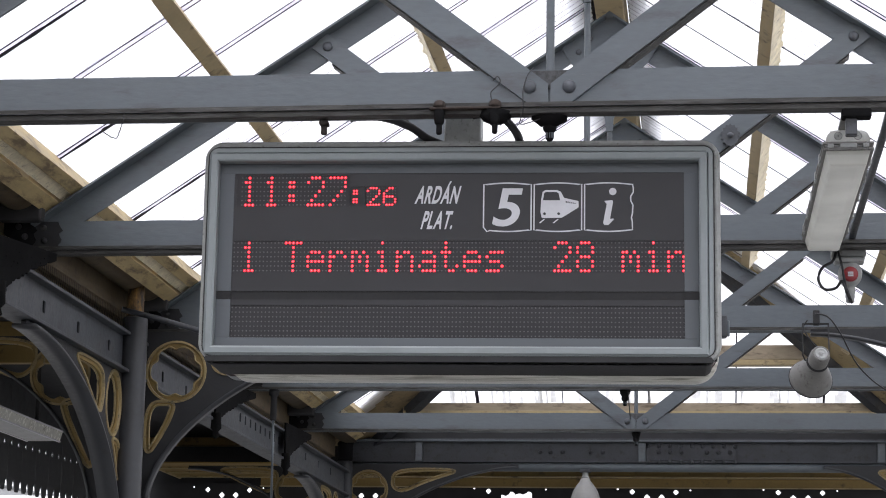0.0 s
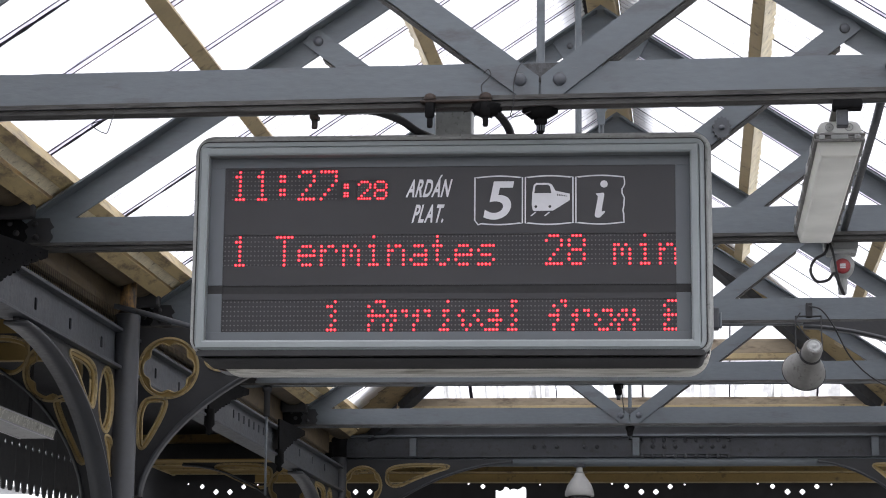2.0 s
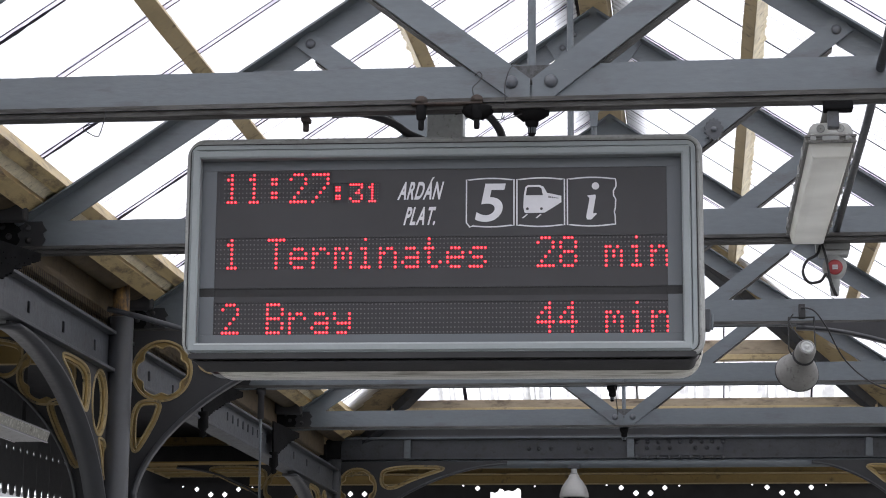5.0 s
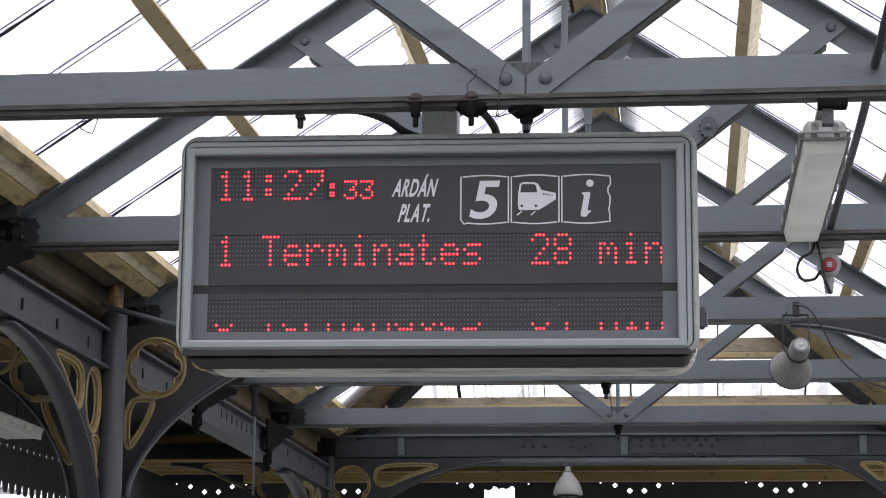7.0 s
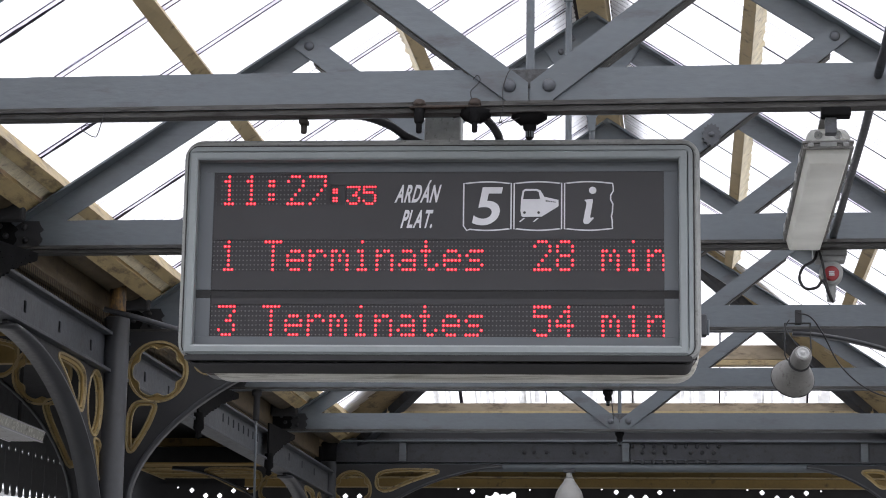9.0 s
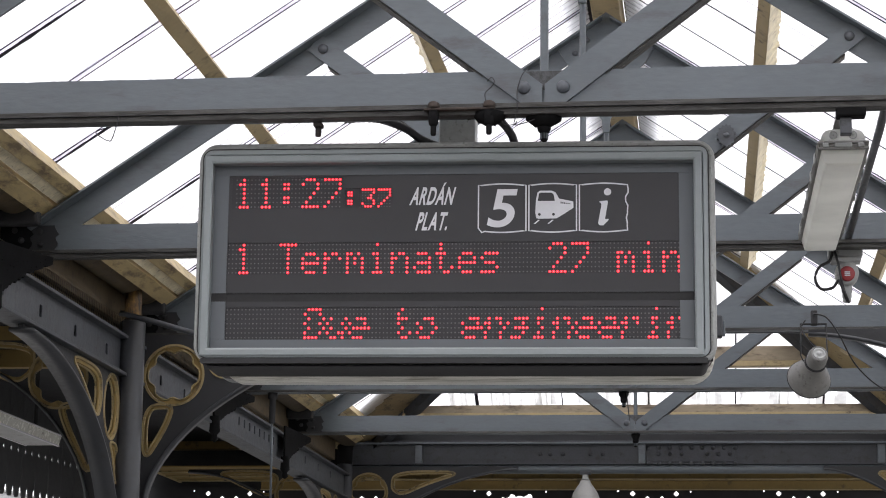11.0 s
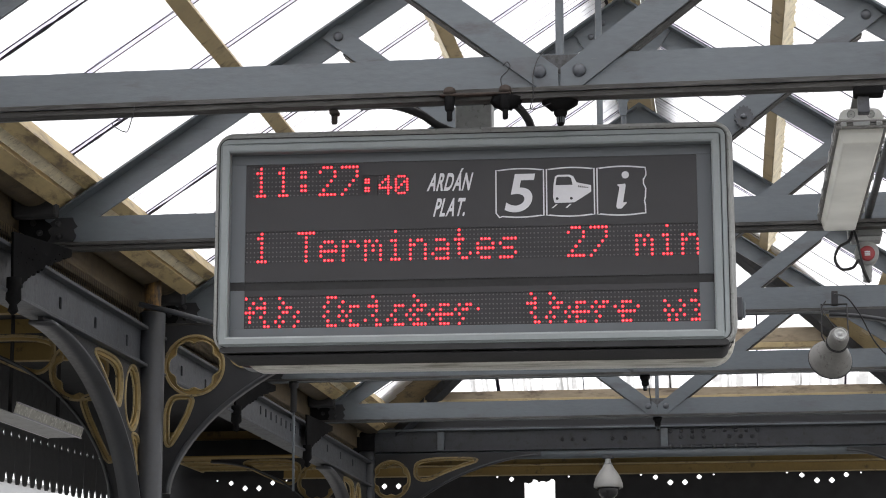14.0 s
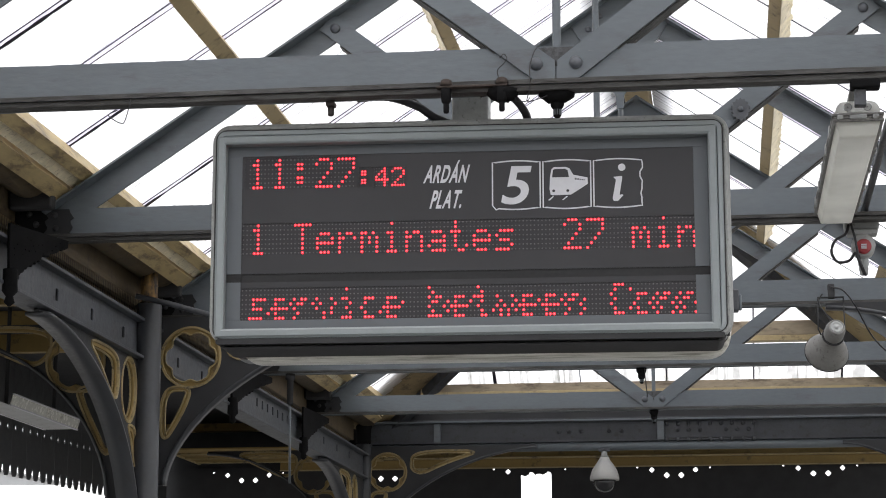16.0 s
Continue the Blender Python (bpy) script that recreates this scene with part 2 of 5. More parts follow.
LED = led_material("lit_red_led", (1.0, 0.075, 0.085), 2.2)
LED_RIM = led_material("lit_led_body", (1.0, 0.004, 0.018), 0.95)
SHEET = sheet_material()


# ---- mesh helpers ----
def part(name, bm, mat, parent=None, label=""):
    me = bpy.data.meshes.new(name)
    bmesh.ops.recalc_face_normals(bm, faces=bm.faces)
    bm.to_mesh(me)
    bm.free()
    me.materials.append(mat)
    ob = new(name, me)
    ob.parent = parent
    return tagged(ob, label)


def share(name, me, parent, loc=(0, 0, 0), rot=None, label=""):
    ob = new(name, me)
    ob.parent = parent
    ob.matrix_basis = Matrix.Translation(loc) @ (rot or Matrix())
    return tagged(ob, label)


def thing(name, label, category, group="", kind="", m=None):
    ob = new(name)
    ob.empty_display_size = 0.05
    if m is not None:
        ob.matrix_basis = m
    return tagged(ob, label, category, group, kind)


def box(x0, x1, y0, y1, z0, z1, bevel=0.0, bm=None):
    own = bm or bmesh.new()
    made = bmesh.ops.create_cube(own, size=1)
    vs = made["verts"]
    for v in vs:
        v.co = Vector(((x0 + x1) / 2 + v.co.x * (x1 - x0), (y0 + y1) / 2 + v.co.y * (y1 - y0), (z0 + z1) / 2 + v.co.z * (z1 - z0)))
    if bevel:
        es = list({e for v in vs for e in v.link_edges})
        bmesh.ops.bevel(own, geom=es, offset=bevel, segments=2, affect="EDGES", profile=0.5)
    return own


def extrude_outline(points, axis, d0, d1, bm=None):
    """A prism: outline of (a, b) points, drawn out along 'x', 'y' or 'z' from d0 to d1."""
    bm = bm or bmesh.new()

    def at(a, b, d):
        return {"y": (a, d, b), "x": (d, a, b), "z": (a, b, d)}[axis]

    f = [bm.verts.new(at(a, b, d0)) for a, b in points]
    k = [bm.verts.new(at(a, b, d1)) for a, b in points]
    n = len(points)
    bm.faces.new(f)
    bm.faces.new(k[::-1])
    for i in range(n):
        bm.faces.new((f[i], k[i], k[(i + 1) % n], f[(i + 1) % n]))
    return bm


def bar(p, q, w, y0, y1, bm=None):
    """A flat bar in the x-z plane from p to q, w wide, y0 to y1 deep."""
    (ax, az), (bx, bz) = p, q
    dx, dz = bx - ax, bz - az
    ln = math.hypot(dx, dz)
    nx, nz = -dz / ln * w / 2, dx / ln * w / 2
    return extrude_outline([(ax + nx, az + nz), (bx + nx, bz + nz), (bx - nx, bz - nz), (ax - nx, az - nz)], "y", y0, y1, bm)


def tube(points, r, seg=10, bm=None, closed=False, radii=None):
    bm = bm or bmesh.new()
    pts = [Vector(p) for p in points]
    n = len(pts)
    rings = []
    up = Vector((0.13, 0.21, 1)).normalized()
    for i, p in enumerate(pts):
        a = pts[(i - 1) % n] if closed or i else pts[0]
        b = pts[(i + 1) % n] if closed or i < n - 1 else pts[-1]
        d = (b - a).normalized()
        if abs(d.dot(up)) > 0.97:
            up = Vector((1, 0.1, 0.05)).normalized()
        u = d.cross(up).normalized()
        v = u.cross(d).normalized()
        rr = radii[i] if radii else r
        rings.append([bm.verts.new(p + (u * math.cos(2 * math.pi * k / seg) + v * math.sin(2 * math.pi * k / seg)) * rr) for k in range(seg)])
    last = n if closed else n - 1
    for i in range(last):
        a, b = rings[i], rings[(i + 1) % n]
        for k in range(seg):
            bm.faces.new((a[k], a[(k + 1) % seg], b[(k + 1) % seg], b[k]))
    if not closed:
        bm.faces.new(rings[0][::-1])
        bm.faces.new(rings[-1])
    return bm


def lathe(profile, seg=28, bm=None):
    """Turned round z: profile of (radius, height)."""
    bm = bm or bmesh.new()
    rings = [[bm.verts.new((r * math.cos(2 * math.pi * k / seg), r * math.sin(2 * math.pi * k / seg), h)) for k in range(seg)] for r, h in profile]
    for a, b in zip(rings, rings[1:]):
        for k in range(seg):
            bm.faces.new((a[k], a[(k + 1) % seg], b[(k + 1) % seg], b[k]))
    bm.faces.new(rings[0][::-1])
    bm.faces.new(rings[-1])
    for f in bm.faces:
        f.smooth = True
    return bm


def smooth(bm):
    for f in bm.faces:
        f.smooth = True
    return bm


def plate(name, loops, thick, mat, parent, label="", turn=None, bevel=0.0):
    """A flat plate in the x-z plane with holes: the first loop is the outline, the rest are holes."""
    cu = bpy.data.curves.new(name, "CURVE")
    cu.dimensions, cu.fill_mode = "2D", "BOTH"
    cu.extrude, cu.bevel_depth, cu.bevel_resolution = thick / 2 - bevel, bevel, 1
    for pts in loops:
        s = cu.splines.new("POLY")
        s.points.add(len(pts) - 1)
        for q, (a, b) in zip(s.points, pts):
            q.co = (a, b, 0, 1)
        s.use_cyclic_u = True
    tmp = new(name + "_outline", cu)
    me = bpy.data.meshes.new_from_object(tmp.evaluated_get(bpy.context.evaluated_depsgraph_get()))
    bpy.data.objects.remove(tmp)
    bpy.data.curves.remove(cu)
    weld = bmesh.new()
    weld.from_mesh(me)
    bmesh.ops.remove_doubles(weld, verts=weld.verts, dist=0.00002)
    bmesh.ops.recalc_face_normals(weld, faces=weld.faces)
    weld.to_mesh(me)
    weld.free()
    me.transform(Matrix.Rotation(radians(90), 4, "X"))
    if turn is not None:
        me.transform(turn)
    me.materials.clear()
    me.materials.append(mat)
    ob = new(name, me)
    ob.parent = parent
    return tagged(ob, label)


def rivet_mesh(r, name="rivet", mat=None):
    bm = lathe([(r, 0), (r * 0.97, r * 0.25), (r * 0.75, r * 0.6), (r * 0.4, r * 0.8), (0.001, r * 0.85)], 12)
    bmesh.ops.rotate(bm, verts=bm.verts, matrix=Matrix.Rotation(radians(90), 3, "X"))
    me = bpy.data.meshes.new(name)
    bmesh.ops.recalc_face_normals(bm, faces=bm.faces)
    bm.to_mesh(me)
    bm.free()
    me.materials.append(mat or RIVET)
    return me


def circle(cx, cz, r, n=40, a0=0.0):
    return [(cx + r * math.cos(a0 + 2 * math.pi * k / n), cz + r * math.sin(a0 + 2 * math.pi * k / n)) for k in range(n)]


XC = -0.472                       # ridge line
FIRST, BAY = 6.498, 2.137         # first truss, distance from truss to truss
PITCH = 0.668
GIRDER_X = -2.87


def rafter_top(x):
    return 5.071 - PITCH * abs(x)


# ---- ground and closing surfaces ----
bm = bmesh.new()
bmesh.ops.create_grid(bm, x_segments=60, y_segments=60, size=300)
tagged(part("ground", bm, CONCRETE), "worn dark tarmac platform floor", "ground", kind="structure")

# ---- roof of translucent sheets ----
roof = thing("roof", "translucent corrugated roof sheets on timber purlins", "roof", kind="structure")


def corrugated(width, slope_len_pts, name, mat=SHEET, pitch=0.076, amp=0.009):
    """One sheet: waves across y, straight down the slope; slope_len_pts gives (x, z) of its upper and lower edge."""
    (xa, za), (xb, zb) = slope_len_pts
    bm = bmesh.new()
    n = int(width / pitch * 6)
    nx, nz = -(zb - za), (xb - xa)
    ln = math.hypot(nx, nz)
    nx, nz = nx / ln, nz / ln
    if nz < 0:
        nx, nz = -nx, -nz
    prev = None
    for i in range(n + 1):
        y = width * i / n
        h = amp * math.cos(2 * math.pi * y / pitch)
        row = [bm.verts.new((xa + (xb - xa) * k / 2 + nx * h, y, za + (zb - za) * k / 2 + nz * h)) for k in range(3)]
        if prev:
            for k in range(2):
                bm.faces.new((prev[k], prev[k + 1], row[k + 1], row[k]))
        prev = row
    me = bpy.data.meshes.new(name)
    smooth(bm).to_mesh(me)
    bm.free()
    me.materials.append(mat)
    return me


LIFT = 0.13
SHEET_W = 1.18
EAVE_Y, EAVE_Z = 17.35, rafter_top(2.35) + LIFT
HIP = 0.66
# Starts far behind the camera: unseen sheets added to cut light from the front.
SHEET_Y0 = 7.23 - 14 * SHEET_W
RIGHT_SHIFT = 0.32              # the right-hand slope is laid with its laps this much farther on
upper, lower = (0.10, rafter_top(0.10) + LIFT), (2.32, rafter_top(2.32) + LIFT)
left_sheet = corrugated(SHEET_W + 0.04, ((-upper[0], upper[1]), (-lower[0], lower[1])), "sheet")
right_sheet = corrugated(SHEET_W + 0.04, (upper, lower), "sheet")
RIDGE_END = 14.80
random.seed(4)


def joint_strip(length_pts, seed, w0, grime=0.0):
    """The dirty lapped edge between two sheets: a ragged narrow strip under the lap; grime widens it towards the eaves."""
    rnd = random.Random(seed)
    (xa, za), (xb, zb) = length_pts
    bm = bmesh.new()
    n, prev = 110, None
    for i in range(n + 1):
        k = i / n
        damp = min(1.0, max(0.0, (k - 0.70) / 0.12)) * grime
        w = max(0.0008, w0 * (1 + 0.45 * noise.noise((k * 16, seed * 3.7, 0))) + rnd.uniform(-0.0006, 0.0006))
        w += damp * max(0.05, 0.55 + 0.9 * noise.noise((k * 30, seed * 1.3, 4))) * rnd.uniform(0.75, 1.2)
        x, z = xa + (xb - xa) * k, za + (zb - za) * k
        row = [bm.verts.new((x, -w, z)), bm.verts.new((x, w, z)), bm.verts.new((x, w, z - 0.004)), bm.verts.new((x, -w, z - 0.004))]
        if prev:
            for q in range(4):
                bm.faces.new((prev[q], prev[(q + 1) % 4], row[(q + 1) % 4], row[q]))
        prev = row
    return bm


for k in range(23):
    y = SHEET_Y0 + k * SHEET_W
    if y + SHEET_W > RIDGE_END + 0.5:
        break
    share("sheet", left_sheet, roof, (XC, y, 0))
    share("sheet", right_sheet, roof, (XC, y + RIGHT_SHIFT, 0))
    if y > 6:
        for s in (-1, 1):
            line = ((s * upper[0], upper[1] - 0.014), (s * lower[0], lower[1] - 0.014))
            at = y + (RIGHT_SHIFT if s > 0 else 0)
            rows = [(0.0, 0.0028 if s < 0 else 0.0042, 0.014 if s < 0 else 0.0, BRUSH), (SHEET_W / 2, 0.0024 if s < 0 else 0.004, 0.0, BRUSH)]
            if s < 0 or k % 2:
                rows += [(-0.042, 0.0016, 0.002, BRUSH), (-0.022, 0.019, 0.0, LAPPED), (SHEET_W / 2 - 0.045, 0.0014, 0.0, BRUSH), (SHEET_W / 2 - 0.024, 0.021, 0.0, LAPPED)]
            for q, (dy, w, grime, mat) in enumerate(rows):
                ob = part("lap_joint", joint_strip(line, k * 20 + q * 2 + s, w, grime), mat, roof)
                ob.location = (XC, at + dy, 0.003 if mat is LAPPED else 0)
END_Y = SHEET_Y0 + k * SHEET_W
for s in (-1, 1):
    for q in range(4):
        y = END_Y + (RIGHT_SHIFT if s > 0 else 0) + q * SHEET_W / 2
        x0 = max(0.12, 2.45 - (EAVE_Y - y))
        ob = part("lap_joint", joint_strip(((s * x0, rafter_top(x0) + LIFT - 0.014), (s * lower[0], lower[1] - 0.014)), 700 + q * 2 + s, 0.0045), BRUSH, roof)
        ob.location = (XC, y, 0)
rnd = random.Random(17)
for s in (-1, 1):
    bm = bmesh.new()
    for i in range(int((END_Y - 5.6) / 0.076)):
        y = SHEET_Y0 + 0.038 + 0.076 * (i + int((5.6 - SHEET_Y0) / 0.076))
        x = upper[0]
        while x < lower[0]:
            ln = rnd.uniform(0.1, 0.9)
            x1 = min(lower[0], x + ln)
            if rnd.random() < 0.85:
                w = rnd.uniform(0.0016, 0.0044) * (0.5 if y < 9.0 else 1.0)
                z0, z1 = (rafter_top(q) + LIFT - 0.0135 for q in (x, x1))
                bm.faces.new([bm.verts.new(p) for p in ((XC + s * x, y - w, z0), (XC + s * x, y + w, z0), (XC + s * x1, y + w * rnd.uniform(0.1, 1), z1), (XC + s * x1, y - w * rnd.uniform(0.1, 1), z1))])
            x = x1
    tagged(part("grime_line", bm, BRUSH, roof), kind="stuff")
bm = bmesh.new()
for i in range(190):
    x = rnd.uniform(-1.9, 1.9)
    y0 = 17.3 - rnd.uniform(0.0, 0.5)
    y1 = y0 - rnd.uniform(0.05, 0.5)
    if 2.4 - abs(x) < 17.35 - y1:
        continue
    w = rnd.choice((0.003, 0.005, 0.012, 0.02)) * rnd.uniform(0.7, 1.2)
    zs = [EAVE_Z + HIP * (EAVE_Y - q) - 0.014 for q in (y0, y1)]
    bm.faces.new([bm.verts.new(p) for p in ((XC + x - w, y0, zs[0]), (XC + x + w, y0, zs[0]), (XC + x + w * 0.4, y1, zs[1]), (XC + x - w * 0.4, y1, zs[1]))])
tagged(part("grime_line", bm, STREAK, roof), kind="stuff")
# hipped end


def hip_top(y):
    return EAVE_Z + HIP * (EAVE_Y - y)


bm = bmesh.new()
n, prev = 330, None
for i in range(n + 1):
    x = -2.4 + 4.8 * i / n
    h = 0.009 * math.cos(2 * math.pi * x / 0.076)
    y_up = EAVE_Y - max(0.02, 2.4 - abs(x))
    row = [bm.verts.new((XC + x, yy, hip_top(yy) + h)) for yy in (EAVE_Y + 0.05, (EAVE_Y + y_up) / 2, y_up)]
    if prev:
        for q in range(2):
            bm.faces.new((prev[q], prev[q + 1], row[q + 1], row[q]))
    prev = row
part("hip_sheet", smooth(bm), SHEET, roof)
for s in (-1, 1):
    bm = bmesh.new()
    prev = None
    for i in range(121):
        k = i / 120
        y = END_Y + (EAVE_Y - END_Y) * k
        x0 = max(0.1, 2.4 - (EAVE_Y - y))
        h = 0.009 * math.cos(2 * math.pi * (y - END_Y) / 0.076)
        row = [bm.verts.new((XC + s * x, y, rafter_top(x) + LIFT + h)) for x in (x0, (x0 + 2.24) / 2, 2.24)]
        if prev:
            for q in range(2):
                bm.faces.new((prev[q], prev[q + 1], row[q + 1], row[q]))
        prev = row
    part("hip_side_sheet", smooth(bm), SHEET, roof)
for i in range(11):
    x = 0.25 - XC + 0.68 * (i - 5)
    if abs(x) > 2.2:
        continue
    y_up = EAVE_Y - (2.4 - abs(x))
    rnd = random.Random(300 + i)
    w = rnd.uniform(0.004, 0.014)
    bm = bmesh.new()
    za, zb = hip_top(EAVE_Y) - 0.016, hip_top(y_up) - 0.016
    vs = [bm.verts.new(p) for p in ((XC + x - w, EAVE_Y, za), (XC + x + w, EAVE_Y, za), (XC + x + w, y_up, zb), (XC + x - w, y_up, zb))]
    bm.faces.new(vs)
    bmesh.ops.solidify(bm, geom=bm.faces[:], thickness=0.004)
    part("lap_joint", bm, BRUSH, roof)
# ridge capping with bristle strips either side
ridge = thing("ridge_ventilator", "dark ridge capping with black bristle strips", "ridge vent", kind="structure")
part("ridge_board", box(XC - 0.075, XC + 0.075, -9, RIDGE_END, 5.09, 5.27, 0.006), CREAM, ridge)
for s in (-1, 1):
    bm = bmesh.new()
    rnd = random.Random(8 + s)
    for i in range(1700):
        y = 6.5 + i * 0.005
        l2 = rnd.uniform(0.10, 0.15)
        x0 = XC + s * 0.09
        z0 = 5.22
        x1, z1 = x0 + s * l2, z0 - l2 * (0.85 + rnd.uniform(-0.1, 0.1))
        a = [bm.verts.new(p) for p in ((x0, y, z0), (x0, y + 0.006, z0), (x1, y + 0.004 + rnd.uniform(-0.004, 0.004), z1), (x1, y + rnd.uniform(-0.004, 0.004), z1))]
        bm.faces.new(a)
    tagged(part("bristle_strip", bm, BRUSH, ridge), kind="stuff")
    part("capping", extrude_outline([(XC + s * 0.075, 5.30), (XC + s * 0.17, 5.235), (XC + s * 0.175, 5.245), (XC + s * 0.075, 5.315)], "y", -2, RIDGE_END), SOOT_SHADE, ridge)


# ---- timber purlins ----
def purlin(x0, x1, h, y0, y1, mat, label, drop=0.0):
    """x0, x1: distance from the ridge line of its two lower edges, on the rafters."""
    s = 1 if x0 > 0 else -1
    nx, nz = s * PITCH / math.hypot(1, PITCH), 1 / math.hypot(1, PITCH)
    a, b = (x0, rafter_top(x0) - drop), (x1, rafter_top(x1) - drop)
    pts = [a, b, (b[0] + nx * h, b[1] + nz * h), (a[0] + nx * h, a[1] + nz * h)]
    bm = extrude_outline([(XC + p, q) for p, q in pts], "y", y0, y1)
    es = [e for e in bm.edges if abs(e.verts[0].co.y - e.verts[1].co.y) > 1]
    bmesh.ops.subdivide_edges(bm, edges=es, cuts=60)
    rnd = random.Random(int(abs(x0) * 100))
    for v in bm.verts:
        v.co.x += rnd.uniform(-0.0025, 0.0025)
        v.co.z += rnd.uniform(-0.0025, 0.0025)
    ob = part("purlin", bm, mat)
    return tagged(ob, label, "purlin", "roof purlins")


def flaking_face(owner, s, x0, h, y0, y1):
    """Loose paint on the purlin's side that looks down the slope, paled to look daylit, with a crumbling edge."""
    rnd = random.Random(12 + s)
    nx, nz = PITCH / math.hypot(1, PITCH), 1 / math.hypot(1, PITCH)
    bm = bmesh.new()
    n, prev = 900, None
    for i in range(n + 1):
        y = y0 + (y1 - y0) * i / n
        lo = max(0.0, 0.004 * noise.noise((y * 9, 1, 0)))
        out = 0.004 + max(0.0, 0.016 * noise.noise((y * 11, 0, 3)) + rnd.uniform(-0.006, 0.009))
        row = [bm.verts.new((XC + s * (x0 + nx * q + nz * o), y, rafter_top(x0) + nz * q - nx * o)) for q, o in ((lo, 0.003), (h * 0.5, 0.004), (h * 0.93, out), (h * 0.97, 0.001))]
        if prev:
            for q in range(3):
                bm.faces.new((prev[q], prev[q + 1], row[q + 1], row[q]))
        prev = row
    part("flaking_face", bm, PEEL, owner, "peeling paint on the side face, paled to look daylit")


for s in (-1, 1):
    purlin(s * 1.522, s * 1.468, 0.10, -9, 15.8, CREAM, "cream painted timber purlin with dirty edges")
    PEELED = purlin(s * 0.79, s * 0.738, 0.105, -9, 15.0, CREAM, "cream painted timber purlin with peeling paint")
    flaking_face(PEELED, s, 0.79, 0.105, 6.0, 15.0)
    purlin(s * 2.163, s * 2.116, 0.10, -9, 16.9, OCHRE, "ochre cream painted eaves purlin")
    purlin(s * 2.278, s * 2.216, 0.12, -9, 16.9, OCHRE, "ochre cream painted eaves board with flaking paint")
    # Added strip: its pale colour stands for the eaves board's daylit side.
    purlin(s * 2.2158, s * 2.1632, 0.05, -9, 16.9, PEEL, "pale flaking strip added for the lit side of the eaves board", -0.018)
for y, z, half, deep in ((16.85, 3.757, 1.9, 0.088), (16.33, 4.108, 1.38, 0.11)):
    ob = part("purlin", box(XC - half, XC + half, y, y + 0.07, z, z + deep, 0.004), WEATHERED)
    tagged(ob, "cream painted timber purlin across the hipped end", "purlin", "roof purlins")
ob = part("purlin", box(XC - 1.9, XC + 1.9, 16.835, 16.846, 3.752, 3.782, 0.003), CREAM)
tagged(ob, "ochre timber strip along the eaves purlin", "purlin", "roof purlins")
ob = part("purlin", box(XC - 1.38, XC + 1.38, 16.31, 16.41, 4.062, 4.104, 0.004), CREAM)
tagged(ob, "ochre timber batten under the hip purlin", "purlin", "roof purlins")
for s in (-1, 1):
    a, b = Vector((XC + s * 0.15, 15.1, 4.98)), Vector((XC + s * 2.3, EAVE_Y - 0.05, 3.50))
    for dz, w, mat, nm in ((0.0, 0.085, DARK, "hip_rafter"), (0.07, 0.74 if s < 0 else 0.58, BOARDING if s < 0 else CREAM, "hip_board")):
        d = (b - a).normalized()
        side = d.cross(Vector((0, 0, 1))).normalized() * w / 2
        upv = side.cross(d).normalized() * (0.06 if dz == 0 else 0.045)
        out = side.normalized() * (-0.02 if dz == 0 else (0.21 if s < 0 else 0.13)) * s
        bm = bmesh.new()
        q = [[bm.verts.new(p + out + Vector((0, 0, dz)) + si * side + ui * upv) for si, ui in ((-1, -1), (1, -1), (1, 1), (-1, 1))] for p in (a, b)]
        bm.faces.new(q[0])
        bm.faces.new(q[1])
        for k in range(4):
            bm.faces.new((q[0][k], q[0][(k + 1) % 4], q[1][(k + 1) % 4], q[1][k]))
        tagged(part(nm, bm, mat), "grey steel hip rafter" if dz == 0 else ("stained brown boarding over the hip rafter" if s < 0 else "cream painted boarding over the hip rafter"), "rafter")


# ---- roof trusses ----
def lump(rx, ry, z0, z1, seed):
    """A tarred, uneven washer: wide above, crumbling towards its lower side."""
    rnd = random.Random(seed)
    bm = lathe([(0.45, z0), (0.72, z0 + 0.25 * (z1 - z0)), (0.95, z0 + 0.6 * (z1 - z0)), (1.0, z1)], 22)
    for v in bm.verts:
        k = 1 + rnd.uniform(-0.12, 0.12)
        v.co.x, v.co.y = v.co.x * rx * k, v.co.y * ry * k + 0.012
        v.co.z += rnd.uniform(-0.003, 0.003)
    return bm


